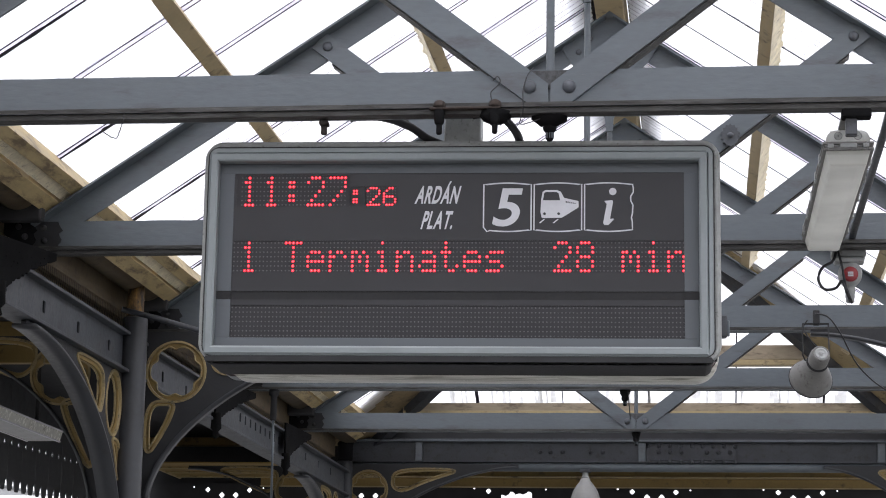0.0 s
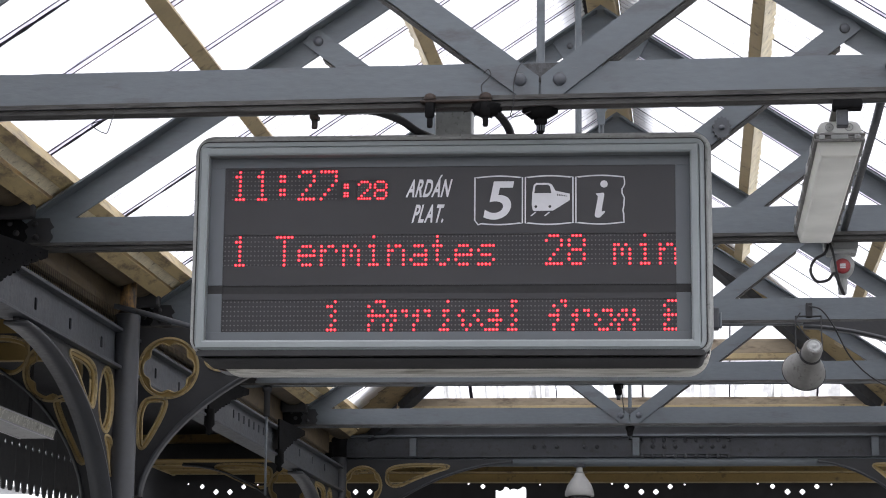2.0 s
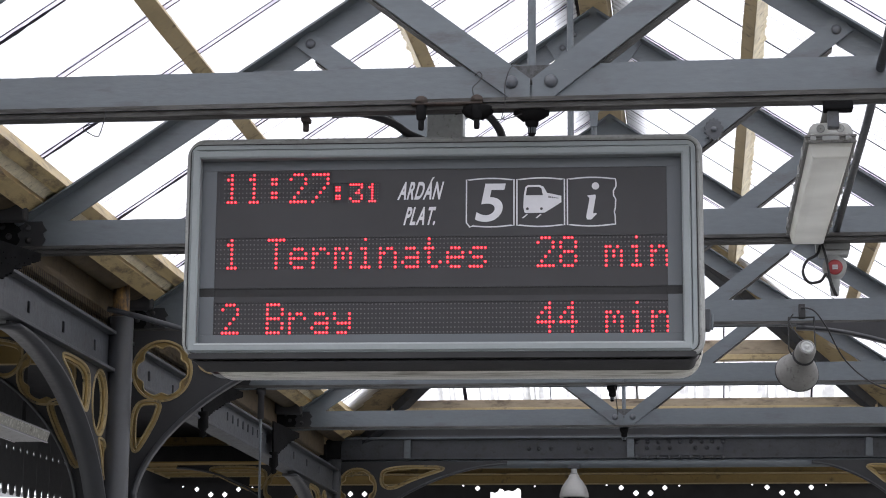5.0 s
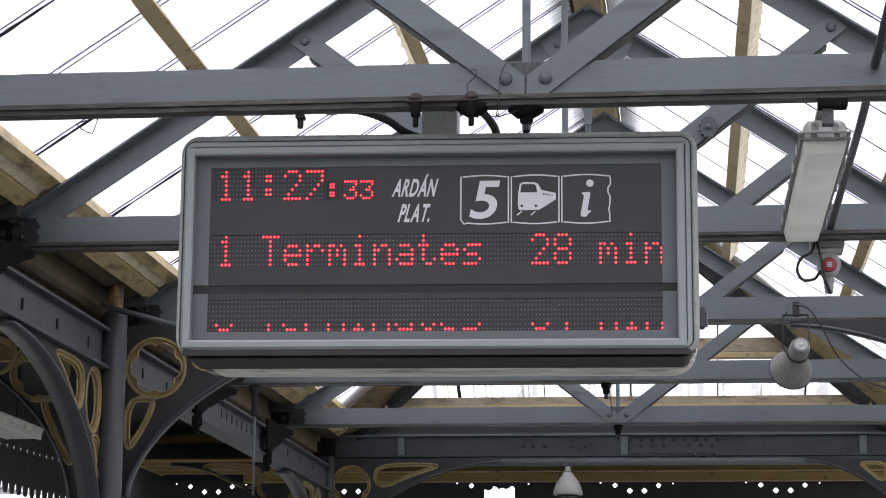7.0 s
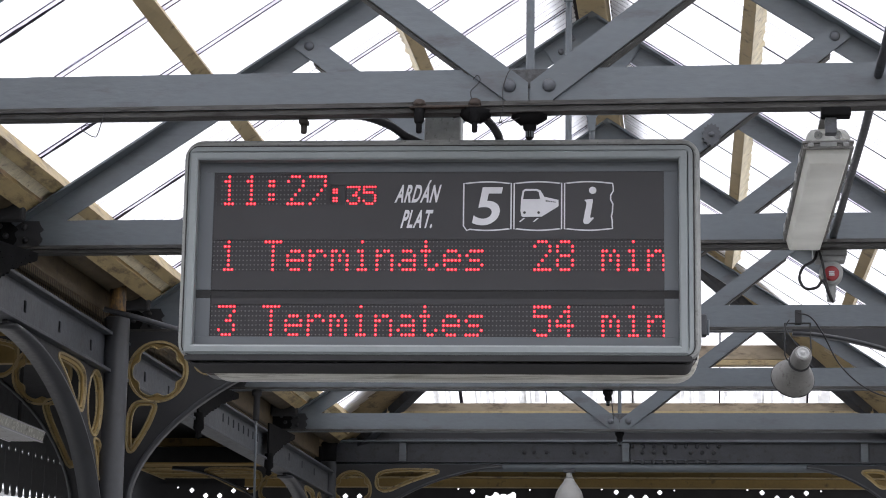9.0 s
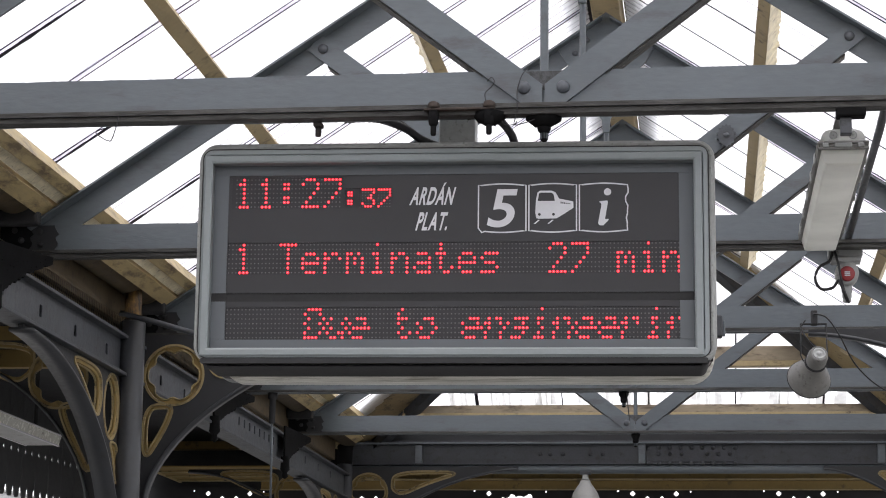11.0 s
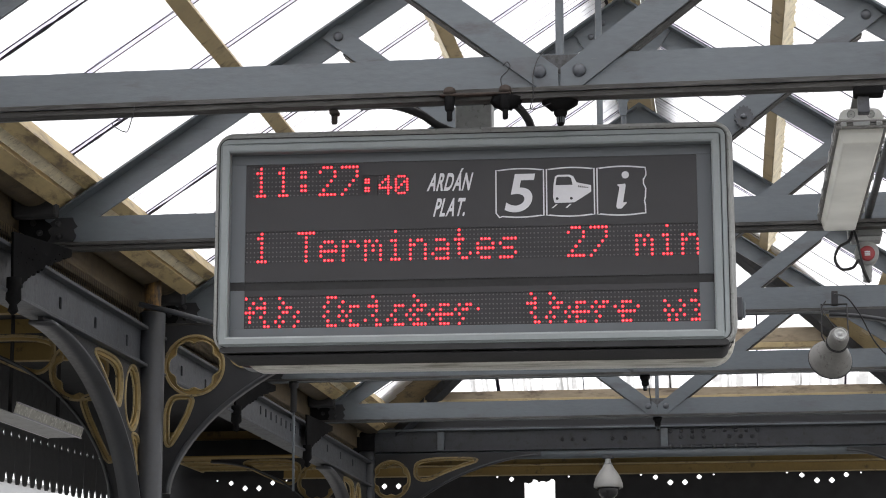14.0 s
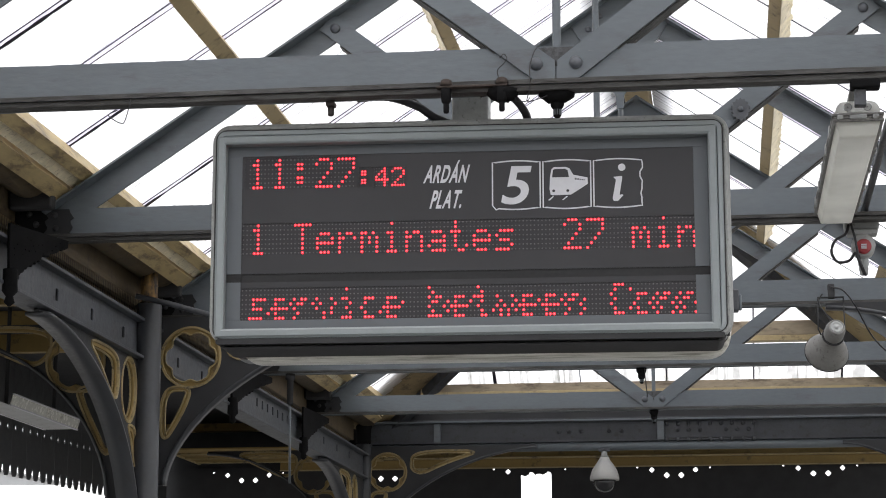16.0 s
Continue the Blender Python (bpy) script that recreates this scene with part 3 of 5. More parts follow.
def build_truss(cover_plate=True):
    t = thing("roof_truss", "grey painted riveted iron roof truss", "roof truss", "roof trusses", m=pose(XC, FIRST, 0))
    hl = 2.40
    for nm, ys in (("front_angle", (0.012, 0.0, -0.05)), ("rear_angle", (0.034, 0.046, 0.086 if cover_plate else 0.052))):
        inner, face, toe = ys
        outline = [(inner, 3.518), (face, 3.518), (face, 3.399), (toe, 3.399), (toe, 3.386), (inner, 3.386)]
        bm = extrude_outline(outline, "x", -hl, hl)
        es = [e for e in bm.edges if abs(e.verts[0].co.x - e.verts[1].co.x) > 1]
        bmesh.ops.subdivide_edges(bm, edges=es, cuts=70)
        rnd = random.Random(3)
        for v in bm.verts:
            v.co.z += rnd.uniform(-0.0012, 0.0012)
        part(nm, bm, GREY, t)
    if cover_plate:
        # Darker than the chord face, so that the underside looks shaded.
        part("bottom_plate", box(-hl, hl, -0.043, 0.006, 3.366, 3.3855, 0.002), FLANGE, t)
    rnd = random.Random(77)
    bm = bmesh.new()
    for k in range(70):
        x, w, h = rnd.uniform(-hl, hl), rnd.uniform(0.003, 0.012), rnd.uniform(0.001, 0.0028)
        z = 3.3865 + rnd.uniform(0, 0.011)
        a = [(x - w, z), (x - w * 0.4, z + h), (x + w * 0.7, z + h * rnd.uniform(0.5, 1)), (x + w, z), (x + w * 0.1, z - h)]
        extrude_outline(a, "y", -0.0512, -0.0495, bm)
    tagged(part("paint_flake", bm, FLAKE, t, "small pale flakes of lifted paint"), kind="stuff")
    part("toe_leg", box(-hl, hl, -0.0525, -0.0505, 3.3845, 3.400, 0.0006), FLANGE, t, "rust-streaked lower flange edge")
    part("gusset_stain", extrude_outline([(-0.088, 3.514), (0.088, 3.514), (0.02, 3.463), (0.0, 3.452), (-0.02, 3.463)], "y", -0.0035, -0.0005), STAIN, t, "dark weathered paint between the struts")
    for s in (-1, 1):
        lo, hi = 2.33, 0.02
        w = 0.135
        bm = extrude_outline([(s * lo, rafter_top(lo)), (s * hi, rafter_top(hi)), (s * hi, rafter_top(hi) - w), (s * (lo - 0.1), rafter_top(lo - 0.1) - w), (s * lo, rafter_top(lo) - 0.06)], "y", 0.010, 0.022)
        extrude_outline([(s * lo, rafter_top(lo) - 0.012), (s * hi, rafter_top(hi) - 0.012), (s * hi, rafter_top(hi) - 0.022), (s * lo, rafter_top(lo) - 0.022)], "y", -0.064, 0.009, bm)
        extrude_outline([(s * lo, rafter_top(lo)), (s * hi, rafter_top(hi)), (s * hi, rafter_top(hi) - 0.011), (s * lo, rafter_top(lo) - 0.011)], "y", 0.023, 0.085, bm)
        part("rafter", bm, GREY, t)
        p, q = (0.062, 3.459), (1.095, 4.26)
        ln = math.hypot(q[0] - p[0], q[1] - p[1])
        dx, dz = (q[0] - p[0]) / ln, (q[1] - p[1]) / ln
        hw = 0.044
        ux, uz, lx, lz = p[0] - dz * hw, p[1] + dx * hw, p[0] + dz * hw, p[1] - dx * hw
        t_up, t_lo = (0.004 - ux) / dx, (3.405 - lz) / dz
        far_t = ln + 0.05
        outline = [(0.004, uz + dz * t_up), (ux + dx * far_t, uz + dz * far_t), (lx + dx * far_t, lz + dz * far_t), (lx + dx * t_lo, 3.405), (0.004, 3.405)]
        y0 = -0.012
        bm = extrude_outline([(s * x, z) for x, z in outline], "y", y0, y0 + 0.011)
        e0, e1 = (s * (lx + dx * (t_lo + 0.16)), lz + dz * (t_lo + 0.16)), (s * (lx + dx * (ln - 0.06)), lz + dz * (ln - 0.06))
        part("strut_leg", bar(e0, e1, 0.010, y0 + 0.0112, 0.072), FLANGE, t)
        part("strut", bm, GREY, t)
        share("rivet", RIV, t, (s * 0.062, -0.0122, 3.459), label="domed rivet head")
        share("rivet", RIV, t, (s * 1.095, -0.0122, 4.26))
        share("rivet", RIV_SMALL, t, (s * 0.10, -0.006, 4.93))
        share("rivet", RIV_SMALL, t, (s * 0.16, -0.006, 4.86))
        # Two ragged plates put the chord end's soot and shade into colour, in steps.
        for a, b, proud, mat in ((2.47, 2.33, 0.008, NEAR_BLACK), (2.33, 2.22, 0.006, SHADE)):
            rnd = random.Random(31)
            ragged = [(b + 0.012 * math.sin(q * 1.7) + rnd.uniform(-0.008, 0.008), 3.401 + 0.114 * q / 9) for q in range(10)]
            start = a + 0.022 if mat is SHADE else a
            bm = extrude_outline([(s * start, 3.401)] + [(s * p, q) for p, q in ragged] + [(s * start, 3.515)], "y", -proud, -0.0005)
            part("chord_end_plate", bm, mat, t, "dark plate for soot and shade at the chord end")
        for gx, gz in ((2.285, 3.433), (2.29, 3.488), (2.37, 3.452), (2.40, 3.495)):
            share("rivet", RIV_BLACK, t, (s * gx, -0.0082, gz))
    bm = extrude_outline([(-0.26, 4.90), (0, 5.08), (0.26, 4.90), (0.2, 4.80), (0.06, 4.66), (0.045, 4.59), (-0.045, 4.59), (-0.06, 4.66), (-0.2, 4.80)], "y", -0.005, 0.009)
    part("apex_gusset", bm, GREY, t)
    bm = tube([(0, 0.022, 3.30), (0, 0.022, 3.52), (0, 0.022, 4.40), (0, 0.022, 4.46)], 0.014, 10)
    part("king_rod", smooth(bm), GREY, t)
    bm = extrude_outline([(-0.017, 4.43), (0.017, 4.43), (0.022, 4.50), (0.060, 4.55), (0.064, 4.62), (-0.064, 4.62), (-0.060, 4.55), (-0.022, 4.50)], "y", -0.024, -0.008)
    part("rod_fork", bm, GREY, t)
    share("rivet", RIV_SMALL, t, (0, -0.0242, 4.535))
    wide = 1.0 if cover_plate else 0.55
    bm = lump(0.058 * wide, 0.05 * wide, 3.338, 3.372 if cover_plate else 3.39, 5)
    part("rod_washer", bm, NEAR_BLACK, t)
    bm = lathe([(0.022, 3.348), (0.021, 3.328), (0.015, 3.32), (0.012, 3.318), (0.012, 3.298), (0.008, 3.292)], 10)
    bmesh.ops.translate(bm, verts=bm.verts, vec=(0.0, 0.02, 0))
    part("rod_nut", bm, NEAR_BLACK, t)
    return t


RIV_BLACK = rivet_mesh(0.014, mat=SOOT_SHADE)
RIV, RIV_SMALL, RIV_DARK = rivet_mesh(0.0215), rivet_mesh(0.016), rivet_mesh(0.017, mat=DARK)
truss = build_truss()
truss_light = build_truss(False)
truss_light.matrix_basis = pose(XC, FIRST + BAY * 2, 0.010)
copy_thing(truss, pose(XC, FIRST + BAY, 0.004))
for k in (3, 4):
    copy_thing(truss_light, pose(XC, FIRST + BAY * k, 0.012 + 0.003 * (k - 3)))

# ---- girders, columns and cast-iron brackets ----
def rounded(corners, n=8, f=0.34):
    """A closed outline with its corners rounded off."""
    out = []
    m = len(corners)
    for i in range(m):
        p, a, b = (Vector(corners[j % m]) for j in (i, i - 1, i + 1))
        s, e = p.lerp(a, f), p.lerp(b, f)
        for k in range(n + 1):
            t = k / n
            q = s * (1 - t) ** 2 + p * 2 * t * (1 - t) + e * t * t
            out.append((q.x, q.y))
    return out


def build_girder():
    g = thing("girder", "dark grey riveted girder with slotted web", "girder", "side girders", m=pose(GIRDER_X, 0, 0))
    slots = []
    for y in [9.01 + 0.53 * k for k in range(-20, 7)] + [13.09 + 0.1556 * k for k in range(9)] + [15.34, 15.87, 16.4]:
        lift = 0.0 if y < 12.5 else 0.03
        slots.append(rounded([(y - 0.021, 3.195 + lift), (y + 0.021, 3.195 + lift), (y + 0.021, 3.25 + lift), (y - 0.021, 3.25 + lift)], 3, 0.2))
    web = plate("web", [[(-2, 3.139), (17.2, 3.139), (17.2, 3.31), (-2, 3.31)], *slots], 0.012, GIRDER, g, turn=Matrix.Rotation(radians(90), 4, "Z"))
    # Added black sheet: gives the slots the dark of shaded openings.
    part("slot_shade_sheet", box(-0.016, -0.012, -2, 17.2, 3.142, 3.305), SOOT_SHADE, g)
    part("top_flange", box(-0.075, 0.05, -2, 17.2, 3.31, 3.326, 0.003), GIRDER, g)
    part("bottom_flange", box(-0.075, 0.05, -2, 17.2, 3.123, 3.139, 0.003), GIRDER, g)
    return g


girder = build_girder()
copy_thing(girder, pose(2 * XC - GIRDER_X, 0, 0) @ Matrix.Rotation(0, 4, "Z"))

# wire mesh above the girder, and the cream gutter boxing
bm = bmesh.new()
rnd = random.Random(5)
for i in range(480):
    y = 6.2 + i * 0.0145
    d = 0.013 if i % 2 else -0.013
    lean = rnd.uniform(-0.003, 0.003)
    q = [(GIRDER_X + 0.012, y - d, 3.326), (GIRDER_X + 0.012, y - d + 0.008, 3.326), (GIRDER_X + 0.012, y + d + 0.008 + lean, 3.418), (GIRDER_X + 0.012, y + d + lean, 3.418)]
    bm.faces.new([bm.verts.new(p) for p in q])
bmesh.ops.solidify(bm, geom=bm.faces[:], thickness=0.003)
tagged(part("bird_mesh", bm, GOLD), "ochre painted wire mesh above the girder", "wire mesh", kind="stuff")
gutter = thing("gutter_boxing", "dirty cream timber boxing round the valley gutter", "gutter", kind="structure")
part("boxing_face", box(-2.965, -2.935, -2, 17.0, 3.43, 3.60, 0.004), BROWN, gutter)
part("boxing_soffit", box(-3.10, -2.965, -2, 17.0, 3.42, 3.44, 0.003), BROWN, gutter)
part("boxing_back", box(-3.12, -3.10, -2, 17.0, 3.40, 3.72, 0.003), BROWN, gutter)
# Unseen opaque cover, added to keep roof light off the boxing.
part("gutter_cover", box(-3.2, -2.80, -2, 17.4, 3.69, 3.71), SOOT_SHADE, gutter)
part("boxing_upstand", box(-2.83, -2.81, -2, 17.2, 3.58, 3.69), BROWN, gutter)
part("trough", smooth(tube([(-2.845, -2, 3.65), (-2.845, 8, 3.65), (-2.845, 17.2, 3.65)], 0.104, 24)), BROWN, gutter, "grimy half-round valley trough")
part("gutter_floor", box(-3.10, -2.84, -2, 17.0, 3.60, 3.62), BROWN, gutter)
for k in range(5):
    y = FIRST + BAY * k
    if k > 1:
        part("gutter_bearer", box(-2.93, -2.60, y + 0.14, y + 0.22, 3.50, 3.59, 0.006), BROWN, gutter)
    part("rafter_shoe", box(-2.93, -2.74, y - 0.12, y - 0.06, 3.50, 3.598, 0.012), SOOT_SHADE, gutter)


def arc_pts(u0, z0, u1, z1, n=28, power=2.2):
    """The rib's curve: rises steeply from the column and runs out flat under the beam."""
    out = []
    for i in range(n + 1):
        a = i / n * math.pi / 2
        u = u0 + (u1 - u0) * (1 - max(0.0, math.cos(a)) ** (2 / power))
        z = z0 + (z1 - z0) * math.sin(a) ** (2 / power)
        out.append((u, z))
    return out


def lobed(cx, cz, r, dip, lobes, n=72, a0=0.0):
    return [(cx + (r - dip * abs(math.sin(lobes / 2 * (2 * math.pi * k / n + a0))) ** 6) * math.cos(2 * math.pi * k / n),
             cz + (r - dip * abs(math.sin(lobes / 2 * (2 * math.pi * k / n + a0))) ** 6) * math.sin(2 * math.pi * k / n)) for k in range(n)]


def grow(pts, d):
    cx = sum(p[0] for p in pts) / len(pts)
    cz = sum(p[1] for p in pts) / len(pts)
    out = []
    n = len(pts)
    for i, (x, z) in enumerate(pts):
        tx, tz = pts[(i + 1) % n][0] - pts[i - 1][0], pts[(i + 1) % n][1] - pts[i - 1][1]
        ln = math.hypot(tx, tz) or 1
        nx, nz = tz / ln, -tx / ln
        if nx * (x - cx) + nz * (z - cz) < 0:
            nx, nz = -nx, -nz
        out.append((x + nx * d, z + nz * d))
    return out


def build_bracket(reach=1.09, circle_u=0.225, shift=0.0, circle_z=3.212, top=3.365, foot=2.44, power=1.85, tear=None, slot=None, rib_from=0.080, ring=(0.150, 0.150), half=0.034):
    """In its own x-z plane: x outward from the column's axis, z true height."""
    b = thing("spandrel_bracket", "dark cast-iron spandrel bracket with gold-edged rings", "bracket", "spandrel brackets")
    rib = arc_pts(rib_from, foot, reach, top - 0.015, power=power)
    tear = tear or [(0.060, 3.035), (0.215, 3.045), (0.165, 2.91), (0.062, 2.74)]
    slot = slot or [(0.405, 3.335), (0.80, 3.335), (0.62, 3.265), (0.46, 3.185), (0.385, 3.22)]
    holes = [[(circle_u + ring[0] * math.cos(2 * math.pi * k / 44), circle_z + ring[1] * math.sin(2 * math.pi * k / 44)) for k in range(44)], rounded(tear, f=0.42), rounded(slot, f=0.42)]
    holes = [[(u + shift, z) for u, z in h] for h in holes]
    rib = [(u + shift, z) for u, z in rib]
    circle_u += shift
    outline = [(0.04, top), (0.04, foot)] + rib + [(reach + shift, top)]
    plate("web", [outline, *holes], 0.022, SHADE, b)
    inner = [lobed(circle_u, circle_z, 0.134, 0.020, 6) if ring[0] == ring[1] else grow(holes[0], -0.016), grow(holes[1], -0.018), grow(holes[2], -0.017)]
    for h, k in zip(holes, inner):
        plate("ring_trim", [grow(h, 0.010), grow(h, -0.001)], 0.034, GOLD, b, "gold painted raised ring")
        plate("foil", [grow(h, -0.003), k], 0.012, OLIVE, b)
        pts = [(x, -0.012, z) for x, z in k]
        part("foil_edge", smooth(tube(pts, 0.005, 6, closed=True)), GOLD, b)
    # curved rib with flat flange
    bm = bmesh.new()
    lo = []
    for i, (u, z) in enumerate(rib):
        a, c = rib[max(0, i - 1)], rib[min(len(rib) - 1, i + 1)]
        tx, tz = c[0] - a[0], c[1] - a[1]
        ln = math.hypot(tx, tz)
        nx, nz = tz / ln, -tx / ln
        lo.append([bm.verts.new((u + nx * o, yy, z + nz * o)) for yy, o in ((-half, 0.0), (half, 0.0), (half, 0.015), (-half, 0.015))])
    for p, q in zip(lo, lo[1:]):
        for k in range(4):
            bm.faces.new((p[k], p[(k + 1) % 4], q[(k + 1) % 4], q[k]))
    bm.faces.new(lo[0])
    bm.faces.new(lo[-1][::-1])
    part("rib", smooth(bm), COLUMN, b)
    return b


def build_column(rusty=True):
    cl = thing("column", "slim grey cast-iron column with rusty cap" if rusty else "slim grey cast-iron column with sooty black cap", "column", "platform columns", m=pose(-2.820, 10.36, 0))
    part("shaft", lathe([(0.11, 0), (0.11, 0.3), (0.075, 0.4), (0.068, 2.2), (0.065, 3.40), (0.060, 3.405)], 32), COLUMN, cl)
    if rusty:
        part("cap", lathe([(0.048, 3.405), (0.048, 3.413), (0.042, 3.418), (0.041, 3.49), (0.044, 3.50), (0.041, 3.505), (0.040, 3.60)], 24), RUSTCAP, cl, "rust-streaked orange cap")
    return cl


RUSTCAP = material("orange_rust", (0.26, 0.145, 0.04), 0.7, vary=0.5, scale=14, fine=50, bump=0.5, dirt=(0.045, 0.035, 0.027), dirt_amount=0.75, stretch=(1, 1, 0.25))
col = build_column()
COLS = [(GIRDER_X, 10.66), (GIRDER_X, 17.1), (2 * XC - GIRDER_X, 10.66), (2 * XC - GIRDER_X, 17.1)]
copy_thing(col, pose(*COLS[2], 0))
dark_col = build_column(False)
dark_col.matrix_basis = pose(*COLS[1], 0)
part("cap", lathe([(0.060, 3.405), (0.060, 3.52), (0.07, 3.56)], 20), NEAR_BLACK, dark_col, "sooty black cap")
copy_thing(dark_col, pose(*COLS[3], 0))
br = build_bracket(reach=1.40, circle_u=0.197, circle_z=3.178, top=3.385, foot=2.53, power=1.70, rib_from=0.06, tear=[(0.050, 3.02), (0.205, 3.028), (0.165, 2.905), (0.053, 2.72)],
                   slot=[(0.40, 3.345), (0.98, 3.345), (0.66, 3.245), (0.47, 3.155), (0.38, 3.20)])
br_wide = build_bracket(reach=1.15, circle_u=0.279, circle_z=3.165, shift=0.13, power=1.9, tear=[(0.075, 3.03), (0.275, 3.038), (0.23, 2.91), (0.082, 2.62)], slot=[(0.42, 3.35), (0.95, 3.35), (0.70, 3.225), (0.50, 3.14), (0.41, 3.21)])
br_long = build_bracket(1.90, 0.49, 0.0, 2.955, 3.122, 2.25, 1.9, [(0.345, 2.775), (0.50, 2.785), (0.43, 2.72), (0.345, 2.56)], [(0.70, 3.105), (1.19, 3.105), (1.0, 3.03), (0.72, 2.86), (0.665, 2.97)], rib_from=0.38, ring=(0.126, 0.155), half=0.052)
br.matrix_basis = pose(*COLS[0], 0)
br_wide.matrix_basis = pose(*COLS[0], 0, 0, 0, 180)
copy_thing(br_wide, pose(*COLS[1], 0, 0, 0, 180))
br_long.matrix_basis = pose(*COLS[0], 0, 0, 0, 270)
for q, a in ((1, 270),):
    copy_thing(br_long, pose(*COLS[q], 0, 0, 0, a))
br_short = build_bracket(reach=1.0, circle_u=0.197, circle_z=3.178, top=3.385, foot=2.53, power=1.70, rib_from=0.06, tear=[(0.050, 3.02), (0.205, 3.028), (0.165, 2.905), (0.053, 2.72)],
                         slot=[(0.38, 3.345), (0.60, 3.345), (0.52, 3.28), (0.43, 3.20), (0.37, 3.22)])
br_short.matrix_basis = pose(*COLS[3], 0, 0, 0, 180)
for (x, y), angles in zip(COLS, ((), (0,), (180,), ())):
    for a in angles:
        copy_thing(br, pose(x, y, 0, 0, 0, a))

# lacy cast ornaments under the truss ends
def ornament(length, drop):
    """x runs along it from the truss end (0) towards its pendant; z is true height."""
    o = thing("cast_ornament", "black lacy cast-iron knee under the truss end", "ornament", "cast ornaments")
    rnd = random.Random(21)
    n = 44
    edge = [(length * 1.02, 3.37), (0.0, 3.37)]
    for k in range(n + 1):
        q = k / n
        low = 3.345 - drop * (0.55 * q + 0.45 * q * q) - 0.012 * abs(math.sin(k * 0.95)) + rnd.uniform(-0.007, 0.007)
        edge.append((length * q, low))
    holes = []
    for k in range(60):
        q, f = rnd.uniform(0.12, 0.95), rnd.uniform(0.2, 0.85)
        c = (length * q, 3.36 - f * (0.02 + drop * 0.75 * q))
        r = rnd.uniform(0.002, 0.0055)
        if all(math.hypot(c[0] - h[0][0], c[1] - h[0][1]) > 0.022 for h in holes):
            holes.append(circle(c[0], c[1], r, 6))
    plate("fretwork", [edge, *holes], 0.014, NEAR_BLACK, o)
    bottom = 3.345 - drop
    ob = part("pendant", lathe([(0.006, -0.10), (0.022, -0.085), (0.015, -0.06), (0.032, -0.04), (0.03, 0.0), (0.03, 0.05)], 14), NEAR_BLACK, o)
    ob.location = (length * 0.97, 0, bottom)
    return o


def turned_along(p, q):
    return pose(p[0], p[1], 0, 0, 0, math.degrees(math.atan2(q[1] - p[1], q[0] - p[0])))


orn = ornament(0.40, 0.21)
orn.matrix_basis = turned_along((-2.69, 8.58), (-2.805, 8.2))
orn_long = ornament(0.69, 0.23)
orn_long.matrix_basis = turned_along((-2.725, 12.85), (-2.81, 12.17))
copy_thing(orn_long, turned_along((-2.77, 15.0), (-2.815, 14.3)))

# ---- cross girder, far eaves and end screen ----
CG_Y = 17.14
cg = thing("cross_girder", "dark grey plate girder with bolted splice", "girder")
part("web", box(-2.9, 1.95, CG_Y, CG_Y + 0.012, 3.40, 3.60), DARK, cg)
part("top_plate", box(-2.9, 1.95, CG_Y - 0.06, CG_Y + 0.07, 3.565, 3.58, 0.003), GREY, cg)
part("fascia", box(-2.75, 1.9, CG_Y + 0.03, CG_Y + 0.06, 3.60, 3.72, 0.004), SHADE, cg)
part("bottom_tube", smooth(tube([(-2.85, CG_Y - 0.01, 3.367), (1.9, CG_Y - 0.01, 3.367)], 0.036, 18)), GREY, cg, "rounded grey gutter pipe")
part("bottom_plate", box(-2.9, 1.95, CG_Y - 0.05, CG_Y + 0.05, 3.402, 3.412, 0.002), DARK, cg)
for x in (-2.273, -0.49, 1.373):
    part("stiffener", box(x - 0.028, x + 0.028, CG_Y - 0.05, CG_Y - 0.001, 3.413, 3.56, 0.003), GREY, cg)
part("splice_plate", box(-0.46, 0.24, CG_Y - 0.014, CG_Y - 0.001, 3.425, 3.55, 0.002), DARK, cg)
for k, x in enumerate((-1.30, -1.22, -1.12, -0.90, -0.80, -0.36, -0.27, -0.18, 0.02, 0.11, 0.20)):
    share("bolt", RIV_DARK, cg, (x, CG_Y - (0.0145 if x > -0.5 else 0.0005), 3.487))
for k in range(9):
    share("bolt", RIV_DARK, cg, (-0.44 + 0.085 * k, CG_Y - 0.0145, 3.535))
    share("bolt", RIV_DARK, cg, (-0.44 + 0.085 * k, CG_Y - 0.055, 3.408))

far = thing("eaves_beam", "ochre painted timber eaves beam with ledge", "beam")
part("beam", box(-3.95, 4.2, 19.0, 19.12, 3.385, 3.46, 0.004), OLIVE, far)
part("ledge", box(-3.95, 4.2, 18.95, 19.10, 3.462, 3.475, 0.003), CREAM, far)
part("upper_board", box(-3.95, 4.2, 19.03, 19.12, 3.476, 3.56, 0.004), OLIVE, far)
part("lower_lip", box(-3.95, 4.2, 18.985, 19.0, 3.377, 3.386), CREAM, far)
far2 = thing("eaves_beam", "ochre painted timber beam under a dark soffit", "beam")
part("beam", box(-4.9, -3.3, 18.6, 18.7, 3.70, 3.77, 0.004), OLIVE, far2)
soffit = thing("soffit", "dark boarded soffit of the neighbouring canopy", "soffit", kind="structure")
part("boards", box(-5.2, 4.2, 17.42, 19.6, 3.78, 3.82), SOOT_SHADE, soffit)
part("end_board", box(-5.45, 4.2, 19.145, 19.17, 3.40, 3.78), SOOT_SHADE, soffit)
part("boards", box(-5.2, -3.14, -3, 17.42, 3.78, 3.82), SOOT_SHADE, soffit)
for k in range(11):
    part("joist", box(-5.15, -3.14, 4.5 + k * 0.9, 4.57 + k * 0.9, 3.66, 3.78, 0.004), OLIVE, soffit)
